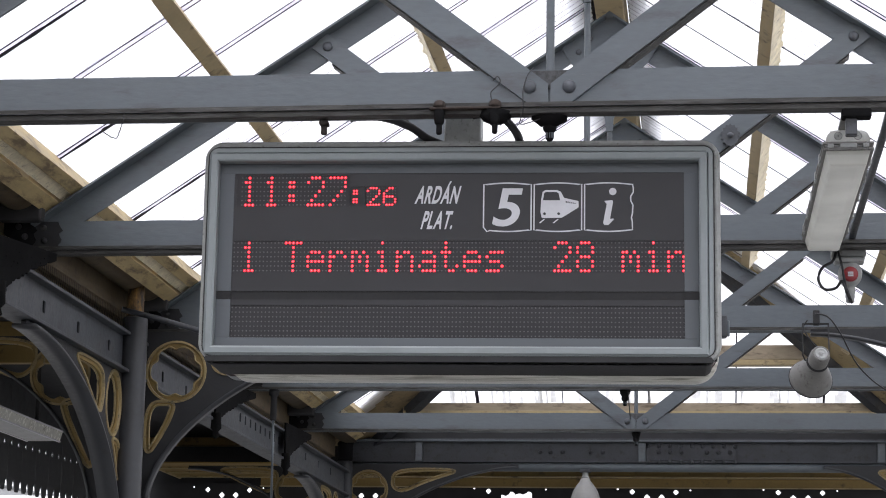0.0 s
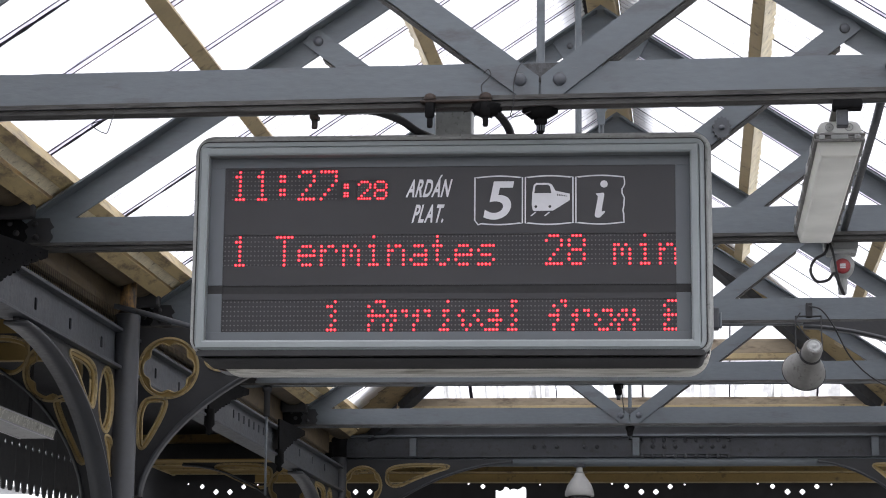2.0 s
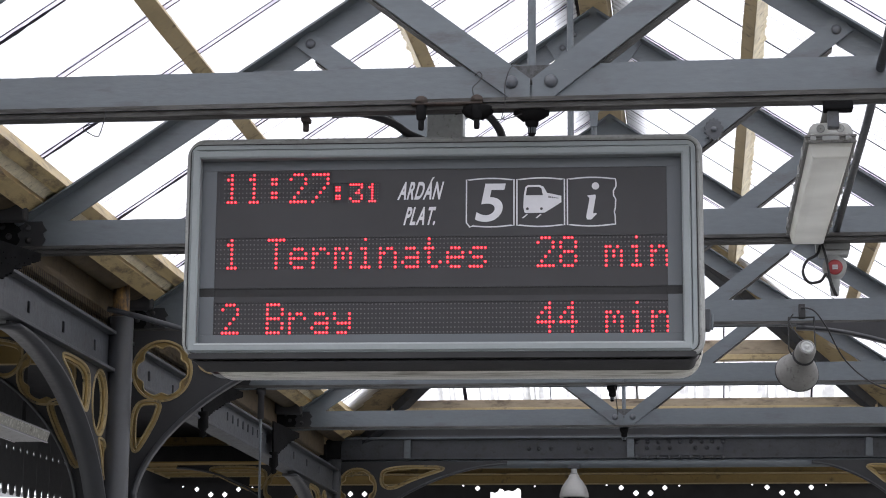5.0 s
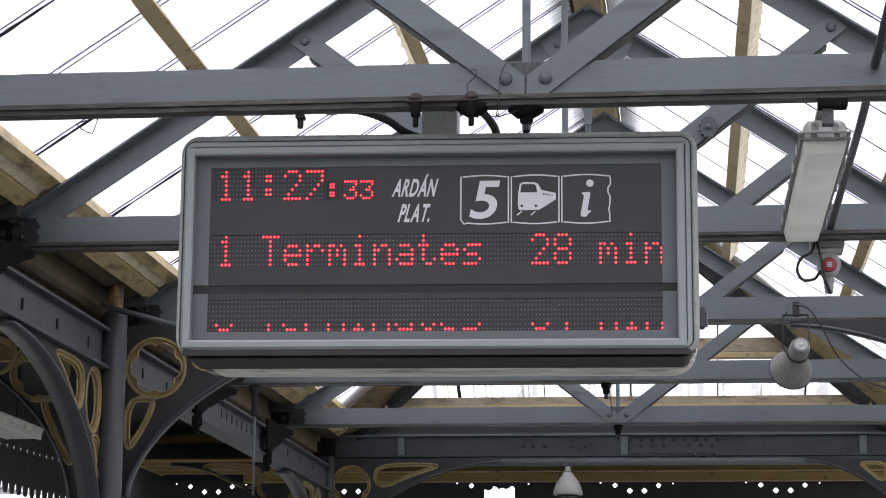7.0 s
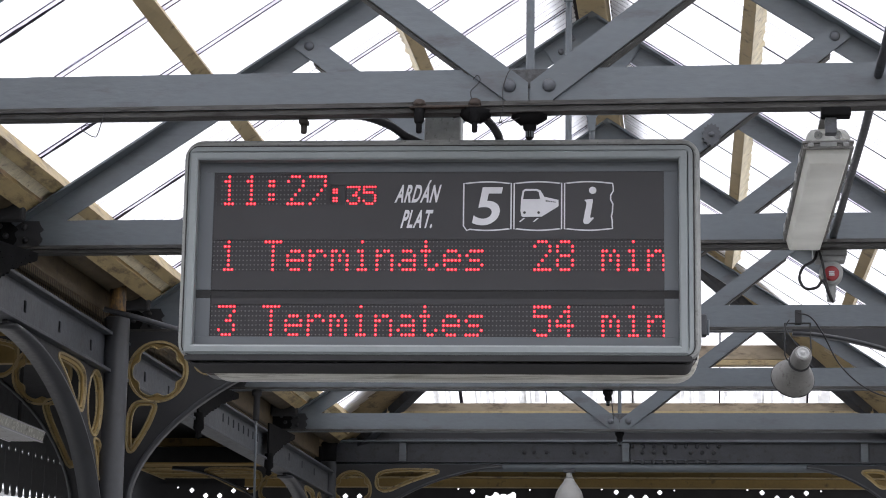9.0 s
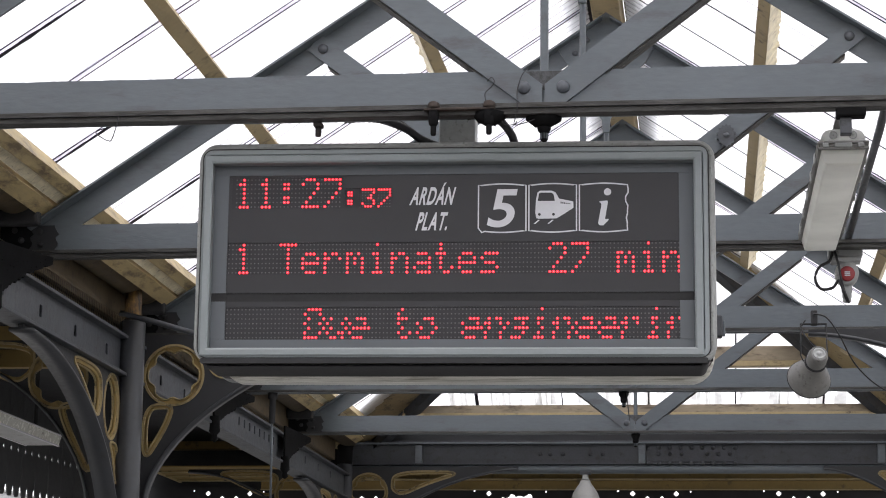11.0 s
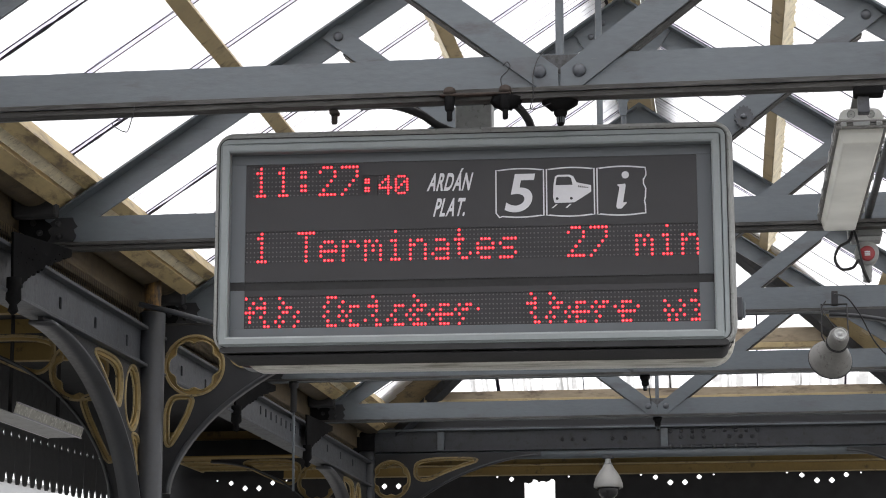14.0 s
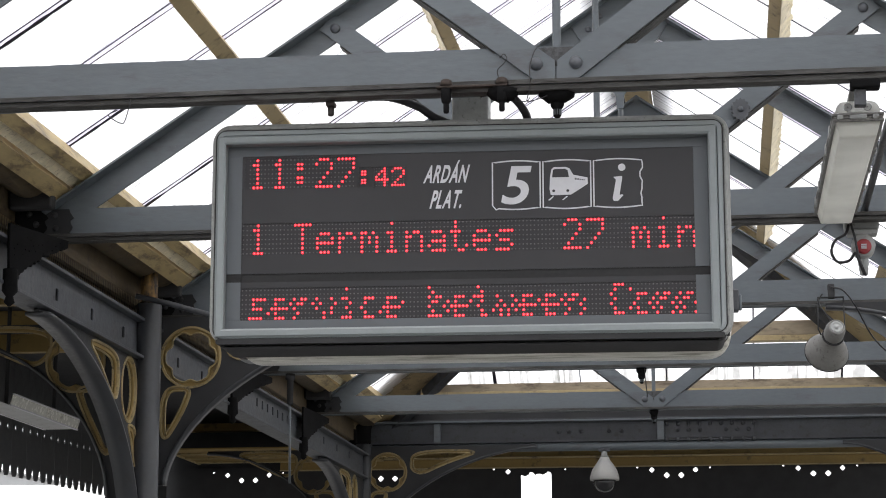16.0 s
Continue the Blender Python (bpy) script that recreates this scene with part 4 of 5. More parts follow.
part("edge_beam", box(-5.2, -5.08, -3, 19.6, 3.6, 3.78, 0.004), DARK, soffit)
panel = thing("soffit_panel", "ochre panelled soffit of the neighbouring canopy with pale edges", "soffit")
part("boarding", box(-4.70, -3.0, 17.85, 18.94, 3.463, 3.475), OLIVE, panel)
part("edge_strip", box(-4.725, -4.702, 17.85, 19.10, 3.452, 3.476, 0.003), CREAM, panel)
for y in (18.12, 18.5, 18.9):
    part("batten", box(-4.70, -3.0, y, y + 0.045, 3.448, 3.462, 0.003), GOLD, panel)
screen = thing("end_screen", "dark fretted timber screen with diamond holes", "screen")


def screen_panel(x0, x1):
    holes = []
    period = 1.275
    for k in range(-3, 4):
        base = -0.635 + period * k
        for dx, dz, r in ((0.0, 0.0, 0.026), (0.1295, -0.048, 0.029), (0.2575, -0.048, 0.029), (0.383, -0.002, 0.026), (-0.128, 0.024, 0.011), (0.51, 0.016, 0.010)):
            x, z = base + dx, 3.358 + dz
            if x0 + 0.05 < x < x1 - 0.05:
                holes.append(rounded([(x - r, z), (x, z - r), (x + r, z), (x, z + r)], 2, 0.2))
    teeth = []
    w = 0.1
    n = int((x1 - x0) / w)
    for i in range(n):
        teeth += [(x1 - i * w, 2.30), (x1 - i * w - w / 2, 2.22)]
    plate("panel", [[(x0, 3.42), (x1, 3.42)] + teeth + [(x0, 2.30)], *holes], 0.02, SOOT_SHADE, screen, turn=Matrix.Translation((0, 19.131, 0)))


screen_panel(-5.45, -1.795)
screen_panel(-1.523, 4.2)
scal = [(-1.795, 3.42), (-1.523, 3.42)]
for k in range(25):
    x = -1.523 - 0.272 * k / 24
    scal.append((x, 3.333 - 0.022 * k / 24 + 0.014 * abs(math.sin(k / 24 * math.pi * 3.5)) + (0.022 if k in (14, 15, 16, 17) else 0) + (0.012 if k in (1, 2, 3) else 0)))
plate("pelmet", [scal], 0.02, SOOT_SHADE, screen, turn=Matrix.Translation((0, 19.131, 0)))

# ---- neighbouring canopy: toothed valance and lamp ----
val = thing("valance", "dark toothed timber valance pierced with small holes", "valance")
VX = -5.0
w = 0.165
tooth = [(0.0005, 3.78), (0.0005, 3.065), (w * 0.14, 3.045), (w * 0.25, 2.995), (w * 0.36, 2.975), (w * 0.64, 2.975), (w * 0.75, 2.995), (w * 0.86, 3.045), (w - 0.0005, 3.065), (w - 0.0005, 3.78)]
first = plate("valance_board", [tooth, circle(w / 2, 3.322, 0.0225, 8)], 0.012, VALANCE, val, turn=Matrix.Rotation(radians(90), 4, "Z"))
first.location = (VX, 4.0, 0.02 * (4.0 - 15.0))
for i in range(1, 91):
    y = 4.0 + i * w
    share("valance_board", first.data, val, (VX + (0.0015 if i % 2 else 0), y, 0.02 * (y - 15.0)))
far_canopy = thing("far_canopy", "pale canopy edge across the tracks", "canopy")
part("fascia", extrude_outline([(16.0, 3.82), (16.0, 3.05), (29.6, 4.22), (29.6, 4.235), (28.4, 4.155)], "x", -9.3, -9.0), PALE, far_canopy)
part("drip_edge", extrude_outline([(16.0, 3.835), (16.0, 3.81), (28.4, 4.145), (28.4, 4.17)], "x", -8.998, -8.96), LAMP_GREY, far_canopy)
part("post", lathe([(0.09, 0.0), (0.08, 0.3), (0.07, 3.3)], 16), PALE, far_canopy).location = (-9.15, 17.0, 0)
tray = thing("tube_light", "pale grey trough light fitting under the neighbouring canopy", "lamp")
# Lit side panel and duller underside are set by a paler and a greyer colour.
for y0, y1 in ((11.905, 12.556), (12.564, 13.2)):
    part("side_panel", extrude_outline([(-4.03, 3.172), (-4.034, 3.172), (-4.052, 3.114), (-4.046, 3.112)], "y", y0, y1), LAMP, tray)
part("edge_strip", box(-4.036, -4.022, 11.9, 13.2, 3.170, 3.178, 0.002), WHITE, tray)
part("edge_strip", box(-4.056, -4.040, 11.9, 13.2, 3.106, 3.114, 0.002), WHITE, tray)
part("under_panel", box(-4.235, -4.056, 11.5, 13.15, 3.109, 3.113), LAMP_GREY, tray)
part("edge_strip", box(-4.25, -4.235, 11.5, 13.15, 3.105, 3.114, 0.002), WHITE, tray)
part("back_panel", box(-4.25, -4.24, 11.5, 13.15, 3.114, 3.172), LAMP_GREY, tray)
for y in (12.1, 13.0):
    part("stem", tube([(-4.14, y, 3.113), (-4.14, y, 3.80)], 0.012, 8), SOOT_SHADE, tray)

# ---- departure sign ----
SIGN = pose(-0.7715, 6.597, 2.953, 0, 0, 2.25)
sign = thing("departure_sign", "grey double-sided platform departure sign with red dot-matrix text", "sign", m=SIGN)
DEPTH = 0.45


def round_rect(x0, x1, z0, z1, r, n=8):
    out = []
    for cx, cz, a0 in ((x1 - r, z1 - r, 0), (x0 + r, z1 - r, 90), (x0 + r, z0 + r, 180), (x1 - r, z0 + r, 270)):
        for k in range(n + 1):
            a = radians(a0 + 90 * k / n)
            out.append((cx + r * math.cos(a), cz + r * math.sin(a)))
    return out


def loft(loops, bm=None, cap=True):
    """Skins from loop to loop; each is (y, outline)."""
    bm = bm or bmesh.new()
    rings = [[bm.verts.new((x, y, z)) for x, z in pts] for y, pts in loops]
    n = len(rings[0])
    for a, b in zip(rings, rings[1:]):
        for k in range(n):
            bm.faces.new((a[k], a[(k + 1) % n], b[(k + 1) % n], b[k]))
    return bm


FX0, FX1, FZ0, FZ1 = -0.764, 0.762, -0.298, 0.298
OX0, OX1, OZ0, OZ1 = -0.811, 0.829, -0.345, 0.366
# case: rounded rim, sides, back
loops = [(0.010, round_rect(FX0 - 0.024, FX1 + 0.024, FZ0 - 0.024, FZ1 + 0.024, 0.004)),
         (-0.004, round_rect(OX0 + 0.012, OX1 - 0.012, OZ0 + 0.010, OZ1 - 0.012, 0.05)),
         (0.000, round_rect(OX0 + 0.003, OX1 - 0.003, OZ0 + 0.002, OZ1 - 0.003, 0.058)),
         (0.012, round_rect(OX0, OX1, OZ0, OZ1, 0.06)),
         (0.10, round_rect(OX0, OX1, OZ0, OZ1, 0.06)),
         (0.105, round_rect(OX0 + 0.006, OX1 - 0.006, OZ0 + 0.006, OZ1 - 0.006, 0.055)),
         (0.235, round_rect(OX0 + 0.006, OX1 - 0.006, OZ0 + 0.006, OZ1 - 0.006, 0.055))]
part("case", loft(loops), CASE_RIM, sign)
# Underside tray: dirt, and the shade below the case, painted as near-black.
tray_loops = [(y, round_rect(OX0 + d, OX1 - d, OZ0 - 0.013 + d * 0.2, OZ0 + 0.045, 0.028)) for y, d in ((0.013, 0.03), (0.02, 0.022), (0.232, 0.022))]
part("base_tray", loft(tray_loops), SOOT_SHADE, sign, "underside tray with dirt and shade in its dark colour")
part("steel_band", smooth(loft([(0.235, round_rect(OX0 + 0.05, OX1 - 0.004, OZ0 + 0.004, OZ1 - 0.004, 0.055)), (0.24, round_rect(OX0 + 0.045, OX1 + 0.001, OZ0 - 0.022, OZ1, 0.075)),
                                (0.33, round_rect(OX0 + 0.045, OX1 + 0.001, OZ0 - 0.022, OZ1, 0.075)), (0.34, round_rect(OX0 + 0.05, OX1 - 0.004, OZ0 + 0.004, OZ1 - 0.004, 0.055))])), STEEL, sign, "scratched bare metal band")
bm = loft([(0.34, round_rect(OX0, OX1, OZ0, OZ1, 0.06)), (0.44, round_rect(OX0, OX1, OZ0, OZ1, 0.06)), (DEPTH, round_rect(OX0 + 0.012, OX1 - 0.012, OZ0 + 0.012, OZ1 - 0.012, 0.05))])
bm.faces.new([v for v in bm.verts][-36:])
part("rear_case", bm, CASE, sign)
# front frame round the window


def frame_loop(d, y):
    return (y, [(FX0 - d, FZ0 - d), (FX1 + d, FZ0 - d), (FX1 + d, FZ1 + d), (FX0 - d, FZ1 + d)])


part("front_frame", loft([frame_loop(0.026, 0.006), frame_loop(0.026, -0.010), frame_loop(0.022, -0.014), frame_loop(0.006, -0.014), frame_loop(0.0, -0.010), frame_loop(0.0, 0.034)]), FRAME, sign, "pale grey mitred window frame")
def step_loop(d, y, r=0.028):
    return (y, round_rect(FX0 - 0.030 - d, FX1 + 0.044 + d, FZ0 - 0.030 - d, FZ1 + 0.044 + d, max(0.004, r + d)))


part("frame_step", loft([step_loop(0.0, 0.02), step_loop(0.0, -0.005), step_loop(-0.002, -0.007), step_loop(-0.014, -0.007), step_loop(-0.016, -0.004), step_loop(-0.018, 0.012)]), FRAME, sign, "stepped grey edge round the window frame")
# Black ring added to draw the shaded groove between case rim and frame.
part("frame_groove_line", loft([step_loop(0.0035, 0.02, 0.03), step_loop(0.0035, -0.0052, 0.03), step_loop(0.0002, -0.0052, 0.03)]), BLACK, sign, "thin black line for the groove's shade")
# Dark strip over the case's lower edge, painted in place of its shade.
part("lower_lip", extrude_outline(round_rect(FX0 - 0.022, FX1 + 0.038, OZ0 - 0.001, FZ0 - 0.0315, 0.0065), "y", -0.0075, 0.02), SOOT_SHADE, sign, "lower lip painted dark for the shade on it")
# grey surround of the display: side strips, head and sill
RX0, RX1 = -0.717, 0.716
IN_Y = 0.030
part("head_strip", box(FX0, FX1, IN_Y, IN_Y + 0.01, 0.2664, FZ1, 0.001), INSET, sign)
part("sill_strip", box(FX0, FX1, IN_Y, IN_Y + 0.01, FZ0, -0.2657, 0.001), INSET, sign)
for x0, x1 in ((FX0, RX0), (RX1, FX1)):
    part("side_strip", box(x0, x1, IN_Y, IN_Y + 0.01, -0.1163, 0.2664, 0.001), INSET, sign)
    part("side_strip", box(x0, x1, IN_Y, IN_Y + 0.01, -0.2657, -0.143, 0.001), INSET, sign)
    part("side_gap", box(x0, x1, IN_Y + 0.002, IN_Y + 0.01, -0.143, -0.1163), BLACK, sign)
# black face with the windows of the three lines
PX, PZ = 0.011885, 0.01497
COL0 = -0.6878
ROW1_TOP, ROW2_TOP = 0.0402, -0.1688
CLOCK_TOP, CLOCK_X = 0.2533, -0.6926
SP = 0.0090
SEC_TOP, SEC_X = 0.2190, -0.2866


def window(x0, x1, top, rows, pz, m=0.0065):
    return (x0, x1, top - (rows - 1) * pz - m, top + m)


W_CLOCK = window(RX0 + 0.008, -0.345, CLOCK_TOP, 7, 0.01481)
W_SEC = (-0.3430, -0.1900, SEC_TOP - 6 * 0.0091 - 0.0048, SEC_TOP + 0.0048)
W_1 = window(RX0 + 0.0015, RX1 - 0.0005, ROW1_TOP, 7, PZ)
W_2 = window(RX0 + 0.0015, RX1 - 0.0005, ROW2_TOP, 7, PZ)


def rect(w):
    return [(w[0], w[2]), (w[1], w[2]), (w[1], w[3]), (w[0], w[3])]


TOP_Y = IN_Y + 0.004
plate("display_face", [[(RX0, -0.1163), (RX1, -0.1163), (RX1, 0.2664), (RX0, 0.2664)], rect(W_CLOCK), rect(W_SEC), rect(W_1)], 0.0015, FACE, sign, "matt black display face", turn=Matrix.Translation((0, TOP_Y, 0)))
plate("display_face", [[(RX0, -0.2657), (RX1, -0.2657), (RX1, -0.143), (RX0, -0.143)], rect(W_2)], 0.0015, FACE, sign, "matt black lower display face", turn=Matrix.Translation((0, TOP_Y, 0)))
part("joint_strip", box(RX0, RX1, TOP_Y + 0.002, TOP_Y + 0.008, -0.1435, -0.1158), BLACK, sign)
# unseen plate added to block glow of parked letters, cut out for the seconds drums
plate("chassis", [[(OX0 + 0.012, OZ0 + 0.012), (OX1 - 0.012, OZ0 + 0.012), (OX1 - 0.012, OZ1 - 0.012), (OX0 + 0.012, OZ1 - 0.012)], [(-0.30, 0.07), (-0.185, 0.07), (-0.185, 0.315), (-0.30, 0.315)]],
      0.004, SOOT_SHADE, sign, turn=Matrix.Translation((0, 0.056, 0)))
BOARD_Y = 0.0359
LIT_Y = 0.0353
HIDE_Y = 0.075


def led_board(w, x_first, z_top, cols, rows, px, pz, r):
    b = part("led_board", box(w[0] - 0.004, w[1] + 0.004, BOARD_Y, BOARD_Y + 0.006, w[2] - 0.004, w[3] + 0.004), BOARD, sign)
    bm = bmesh.new()
    for i in range(cols):
        for j in range(rows):
            x, z = x_first + i * px, z_top - j * pz
            r = 0.235 * px
            ring = [bm.verts.new((x + r * math.cos(k * math.pi / 3), BOARD_Y - 0.0003, z + r * math.sin(k * math.pi / 3))) for k in range(6)]
            tip = bm.verts.new((x, BOARD_Y - 0.0012, z))
            for k in range(6):
                bm.faces.new((ring[k], ring[(k + 1) % 6], tip))
    tagged(part("unlit_led_grid", bm, UNLIT, b), kind="stuff")
    return b


led_board(W_CLOCK, CLOCK_X, CLOCK_TOP, 29, 7, PX, 0.01481, 0.0026)
led_board(W_1, COL0 - 2 * PX, ROW1_TOP, 121, 7, PX, PZ, 0.0026)
led_board(W_2, COL0 - 2 * PX, ROW2_TOP, 121, 7, PX, PZ, 0.0026)

# 5 x 7 dot letters, a row of five bits each
FONT = {
    "0": "0E 11 13 15 19 11 0E", "1": "04 0C 04 04 04 04 0E", "2": "0E 11 01 02 04 08 1F", "3": "1F 01 02 06 01 11 0E", "4": "02 06 0A 12 1F 02 02",
    "5": "1F 10 1E 01 01 11 0E", "6": "06 08 10 1E 11 11 0E", "7": "1F 01 01 02 04 08 10", "8": "0E 11 11 0E 11 11 0E", "9": "0E 11 11 0F 01 02 0C",
    ":": "00 0C 0C 00 0C 0C 00", "T": "1F 04 04 04 04 04 04", "e": "00 00 0E 11 1F 10 0E", "r": "00 00 16 19 10 10 10", "m": "00 00 1A 15 15 11 11",
    "i": "04 00 0C 04 04 04 0E", "n": "00 00 16 19 11 11 11", "a": "00 00 0E 01 0F 11 0F", "t": "08 08 1C 08 08 09 06", "s": "00 00 0F 10 0E 01 1E",
    "B": "1E 11 11 1E 11 11 1E", "y": "00 00 11 11 0F 01 0E", "A": "0E 11 11 1F 11 11 11", "v": "00 00 11 11 11 0A 04", "l": "0C 04 04 04 04 04 0E",
    "f": "06 09 08 1C 08 08 08", "o": "00 00 0E 11 11 11 0E", ".": "00 00 00 00 00 0C 0C", "D": "1E 11 11 11 11 11 1E", "u": "00 00 11 11 11 13 0D",
    "g": "00 00 0F 11 0F 01 0E", "w": "00 00 11 11 15 15 0A", "k": "10 10 12 14 18 14 12", "S": "0F 10 10 0E 01 01 1E", "d": "01 01 0D 13 11 11 0F",
    "h": "10 10 16 19 11 11 11", "&": "0C 12 14 08 15 12 0D", "O": "0E 11 11 11 11 11 0E", "c": "00 00 0E 10 10 11 0E", "b": "10 10 16 19 11 11 1E", "C": "0E 11 10 10 10 11 0E",
}
LIT_R = 0.0053


def led(bm, cx, y, cz, r):
    """One lit lamp: a glowing red body round a bright core."""
    rings = [[bm.verts.new((cx + rr * math.cos(k * math.pi / 4), y - d, cz + rr * math.sin(k * math.pi / 4))) for k in range(8)] for rr, d in ((r * 0.92, 0.0), (r * 0.40, 0.0007))]
    tip = bm.verts.new((cx, y - 0.0013, cz))
    for k in range(8):
        bm.faces.new((rings[0][k], rings[0][(k + 1) % 8], rings[1][(k + 1) % 8], rings[1][k])).material_index = 1
        bm.faces.new((rings[1][k], rings[1][(k + 1) % 8], tip))


def lit_dots(bm, ch, x, z, px=PX, pz=PZ, r=LIT_R, y=0.0, rows=range(7)):
    for j, code in enumerate(FONT[ch].split()):
        if j not in rows:
            continue
        for i in range(5):
            if int(code, 16) >> (4 - i) & 1:
                cx = x + i * px
                cz = z - j * pz
                led(bm, cx, y, cz, r)
    return bm


def lit_part(name, bm, label=""):
    me = bpy.data.meshes.new(name)
    bm.to_mesh(me)
    bm.free()
    me.materials.append(LED)
    me.materials.append(LED_RIM)
    ob = new(name, me)
    ob.parent = sign
    return tagged(ob, label)


# clock: fixed hours and minutes, turning drums for the seconds
for k, ch in enumerate("11:27"):
    lit_part("clock_digit", lit_dots(bmesh.new(), ch, CLOCK_X + 6 * k * PX, CLOCK_TOP, PX, 0.01481, y=LIT_Y), "lit red clock digit")
part("seconds_plate", box(-0.345, -0.2945, BOARD_Y, BOARD_Y + 0.004, W_SEC[2] - 0.004, W_SEC[3] + 0.004), BOARD, sign)
bm = bmesh.new()
for j in (1, 2, 4, 5):
    for i in (0, 1):
        cx, cz = -0.3316 + i * SP, SEC_TOP - j * 0.0091
        led(bm, cx, LIT_Y, cz, 0.0044)
lit_part("seconds_colon", bm)
FACET = 0.068
APO = FACET / 2 / math.tan(radians(18))
SEC_MID = SEC_TOP - 3 * 0.0091


def drum(x0, x1, digit_x):
    """A ten-sided drum with a digit on each side; turned by -36 degrees a step the next digit faces out."""
    corner = FACET / 2 / math.sin(radians(18))
    outline = [(-corner * math.cos(radians(36 * k + 18)), corner * math.sin(radians(36 * k + 18))) for k in range(10)]
    d = part("seconds_drum", extrude_outline(outline, "x", x0, x1), BOARD, sign)
    for g in range(10):
        bm = bmesh.new()
        for i in range(5):
            for j in range(7):
                cx, cz = digit_x + i * SP, (3 - j) * 0.0091
                vs = [bm.verts.new((cx + 0.002 * math.cos(k * math.pi / 2), -APO - 0.0002, cz + 0.002 * math.sin(k * math.pi / 2))) for k in range(4)]
                bm.faces.new(vs)
        turn = Matrix.Rotation(radians(36 * g), 4, "X")
        bm.transform(turn)
        tagged(part("unlit_led_grid", bm, UNLIT, d), kind="stuff")
        ob = lit_part("seconds_digit", lit_dots(bmesh.new(), str(g), digit_x, 3 * 0.0091, SP, 0.0091, 0.0043, -APO - 0.0006))
        ob.data.transform(turn)
        ob.parent = d
    return d


tens_drum = drum(-0.2935, -0.2395, SEC_X)
units_drum = drum(-0.2390, -0.1900, -0.2351)

# the two lines of text, dot row by dot row
def text_rows(text, z_top):
    out = []
    for j in range(7):
        bm = bmesh.new()
        for k, ch in enumerate(text):
            if ch != " ":
                lit_dots(bm, ch, COL0 + 6 * k * PX, z_top, rows=(j,))
        out.append(tagged(lit_part("lit_line", bm), kind="stuff"))
    return out


LINE_1 = text_rows("1 Terminates  2  min", ROW1_TOP)
UNIT_8 = text_rows(" " * 15 + "8", ROW1_TOP)
UNIT_7 = lit_part("minute_digit", lit_dots(bmesh.new(), "7", COL0 + 6 * 15 * PX, ROW1_TOP), "lit red figure seven")
LINE_2A = text_rows("2 Bray        44 min", ROW2_TOP)
LINE_2B = text_rows("3 Terminates  54 min", ROW2_TOP)
GLYPHS = {}


def dots_mesh(ch, rows):
    key = (ch, rows)
    if key not in GLYPHS:
        bm = lit_dots(bmesh.new(), ch, 0, 0, rows=rows)
        GLYPHS[key] = bpy.data.meshes.new("letter")
        bm.to_mesh(GLYPHS[key])
        bm.free()
        GLYPHS[key].materials.append(LED)
        GLYPHS[key].materials.append(LED_RIM)
    return GLYPHS[key]


def scrolled(text):
    """Each letter: its bottom row of dots, with the even and the odd rows as pieces that run one column late by turns."""
    out = []
    for k, ch in enumerate(text):
        if ch == " ":
            continue
        ob = share("letter", dots_mesh(ch, (6,)), sign, (RX1 + 0.02, HIDE_Y, ROW2_TOP))
        even, odd = share("dot_rows", dots_mesh(ch, (0, 2, 4)), ob), share("dot_rows", dots_mesh(ch, (1, 3, 5)), ob)
        out.append((k, ob, even, odd))
    return out


MESSAGE_1 = scrolled("1 Arrival from Bray.")
MESSAGE_2 = scrolled("Due to engineering works Saturday 28th & Sunday 29th October  there will be no train service between Conn")


# fixed white lettering and pictograms
FACE_Y = TOP_Y - 0.0015


def letters(text, x0, x1, z0, z1, lean=0.22, bold=0.0):
    """Slanted sans lettering, one part a character, fitted to the given width and height."""
    made, pen = [], 0.0
    for ch in text:
        cu = bpy.data.curves.new("letter", "FONT")
        cu.body, cu.size, cu.extrude, cu.offset = ch, 1.0, 0.0004, bold
        tmp = new("letter_outline", cu)
        dg = bpy.context.evaluated_depsgraph_get()
        me = bpy.data.meshes.new_from_object(tmp.evaluated_get(dg))
        bpy.data.objects.remove(tmp)
        bpy.data.curves.remove(cu)
        xs = [v.co.x for v in me.vertices]
        lo, hi = min(xs), max(xs)
        for v in me.vertices:
            v.co.x += pen - lo
        pen += hi - lo + 0.07
        made.append(me)
    total = pen - 0.07
    base = [v.co.y for me, ch in zip(made, text) for v in me.vertices if ch in "ARDNPLT5i"]
    h = max(v.co.y for me, ch in zip(made, text) for v in me.vertices if ch in "RDNPLT5") if any(c in "RDNPLT5" for c in text) else max(base)
    kx, kz = (x1 - x0 - lean * (z1 - z0)) / total, (z1 - z0) / h
    for me in made:
        for v in me.vertices:
            x, z, d = v.co.x, v.co.y, v.co.z
            v.co = Vector((x0 + x * kx + lean * z * kz, FACE_Y - d, z0 + z * kz))
        me.materials.clear()
        me.materials.append(WHITE)
        ob = new("letter", me)
        ob.parent = sign
        tagged(ob, "white slanted letter")


letters("ARD\u00c1N", -0.1362, 0.0132, 0.1692, 0.2247, 0.25, 0.026)
letters("PLAT.", -0.1160, -0.0029, 0.0864, 0.1429, 0.25, 0.026)
letters("5", 0.1105, 0.2150, 0.097, 0.2165, 0.2, 0.016)
PLATE_T = 0.0008
WHITE_TURN = Matrix.Translation((-0.00497, FACE_Y, 0.01318)) @ Matrix.Diagonal((1.00974, 1, 1.00974, 1))


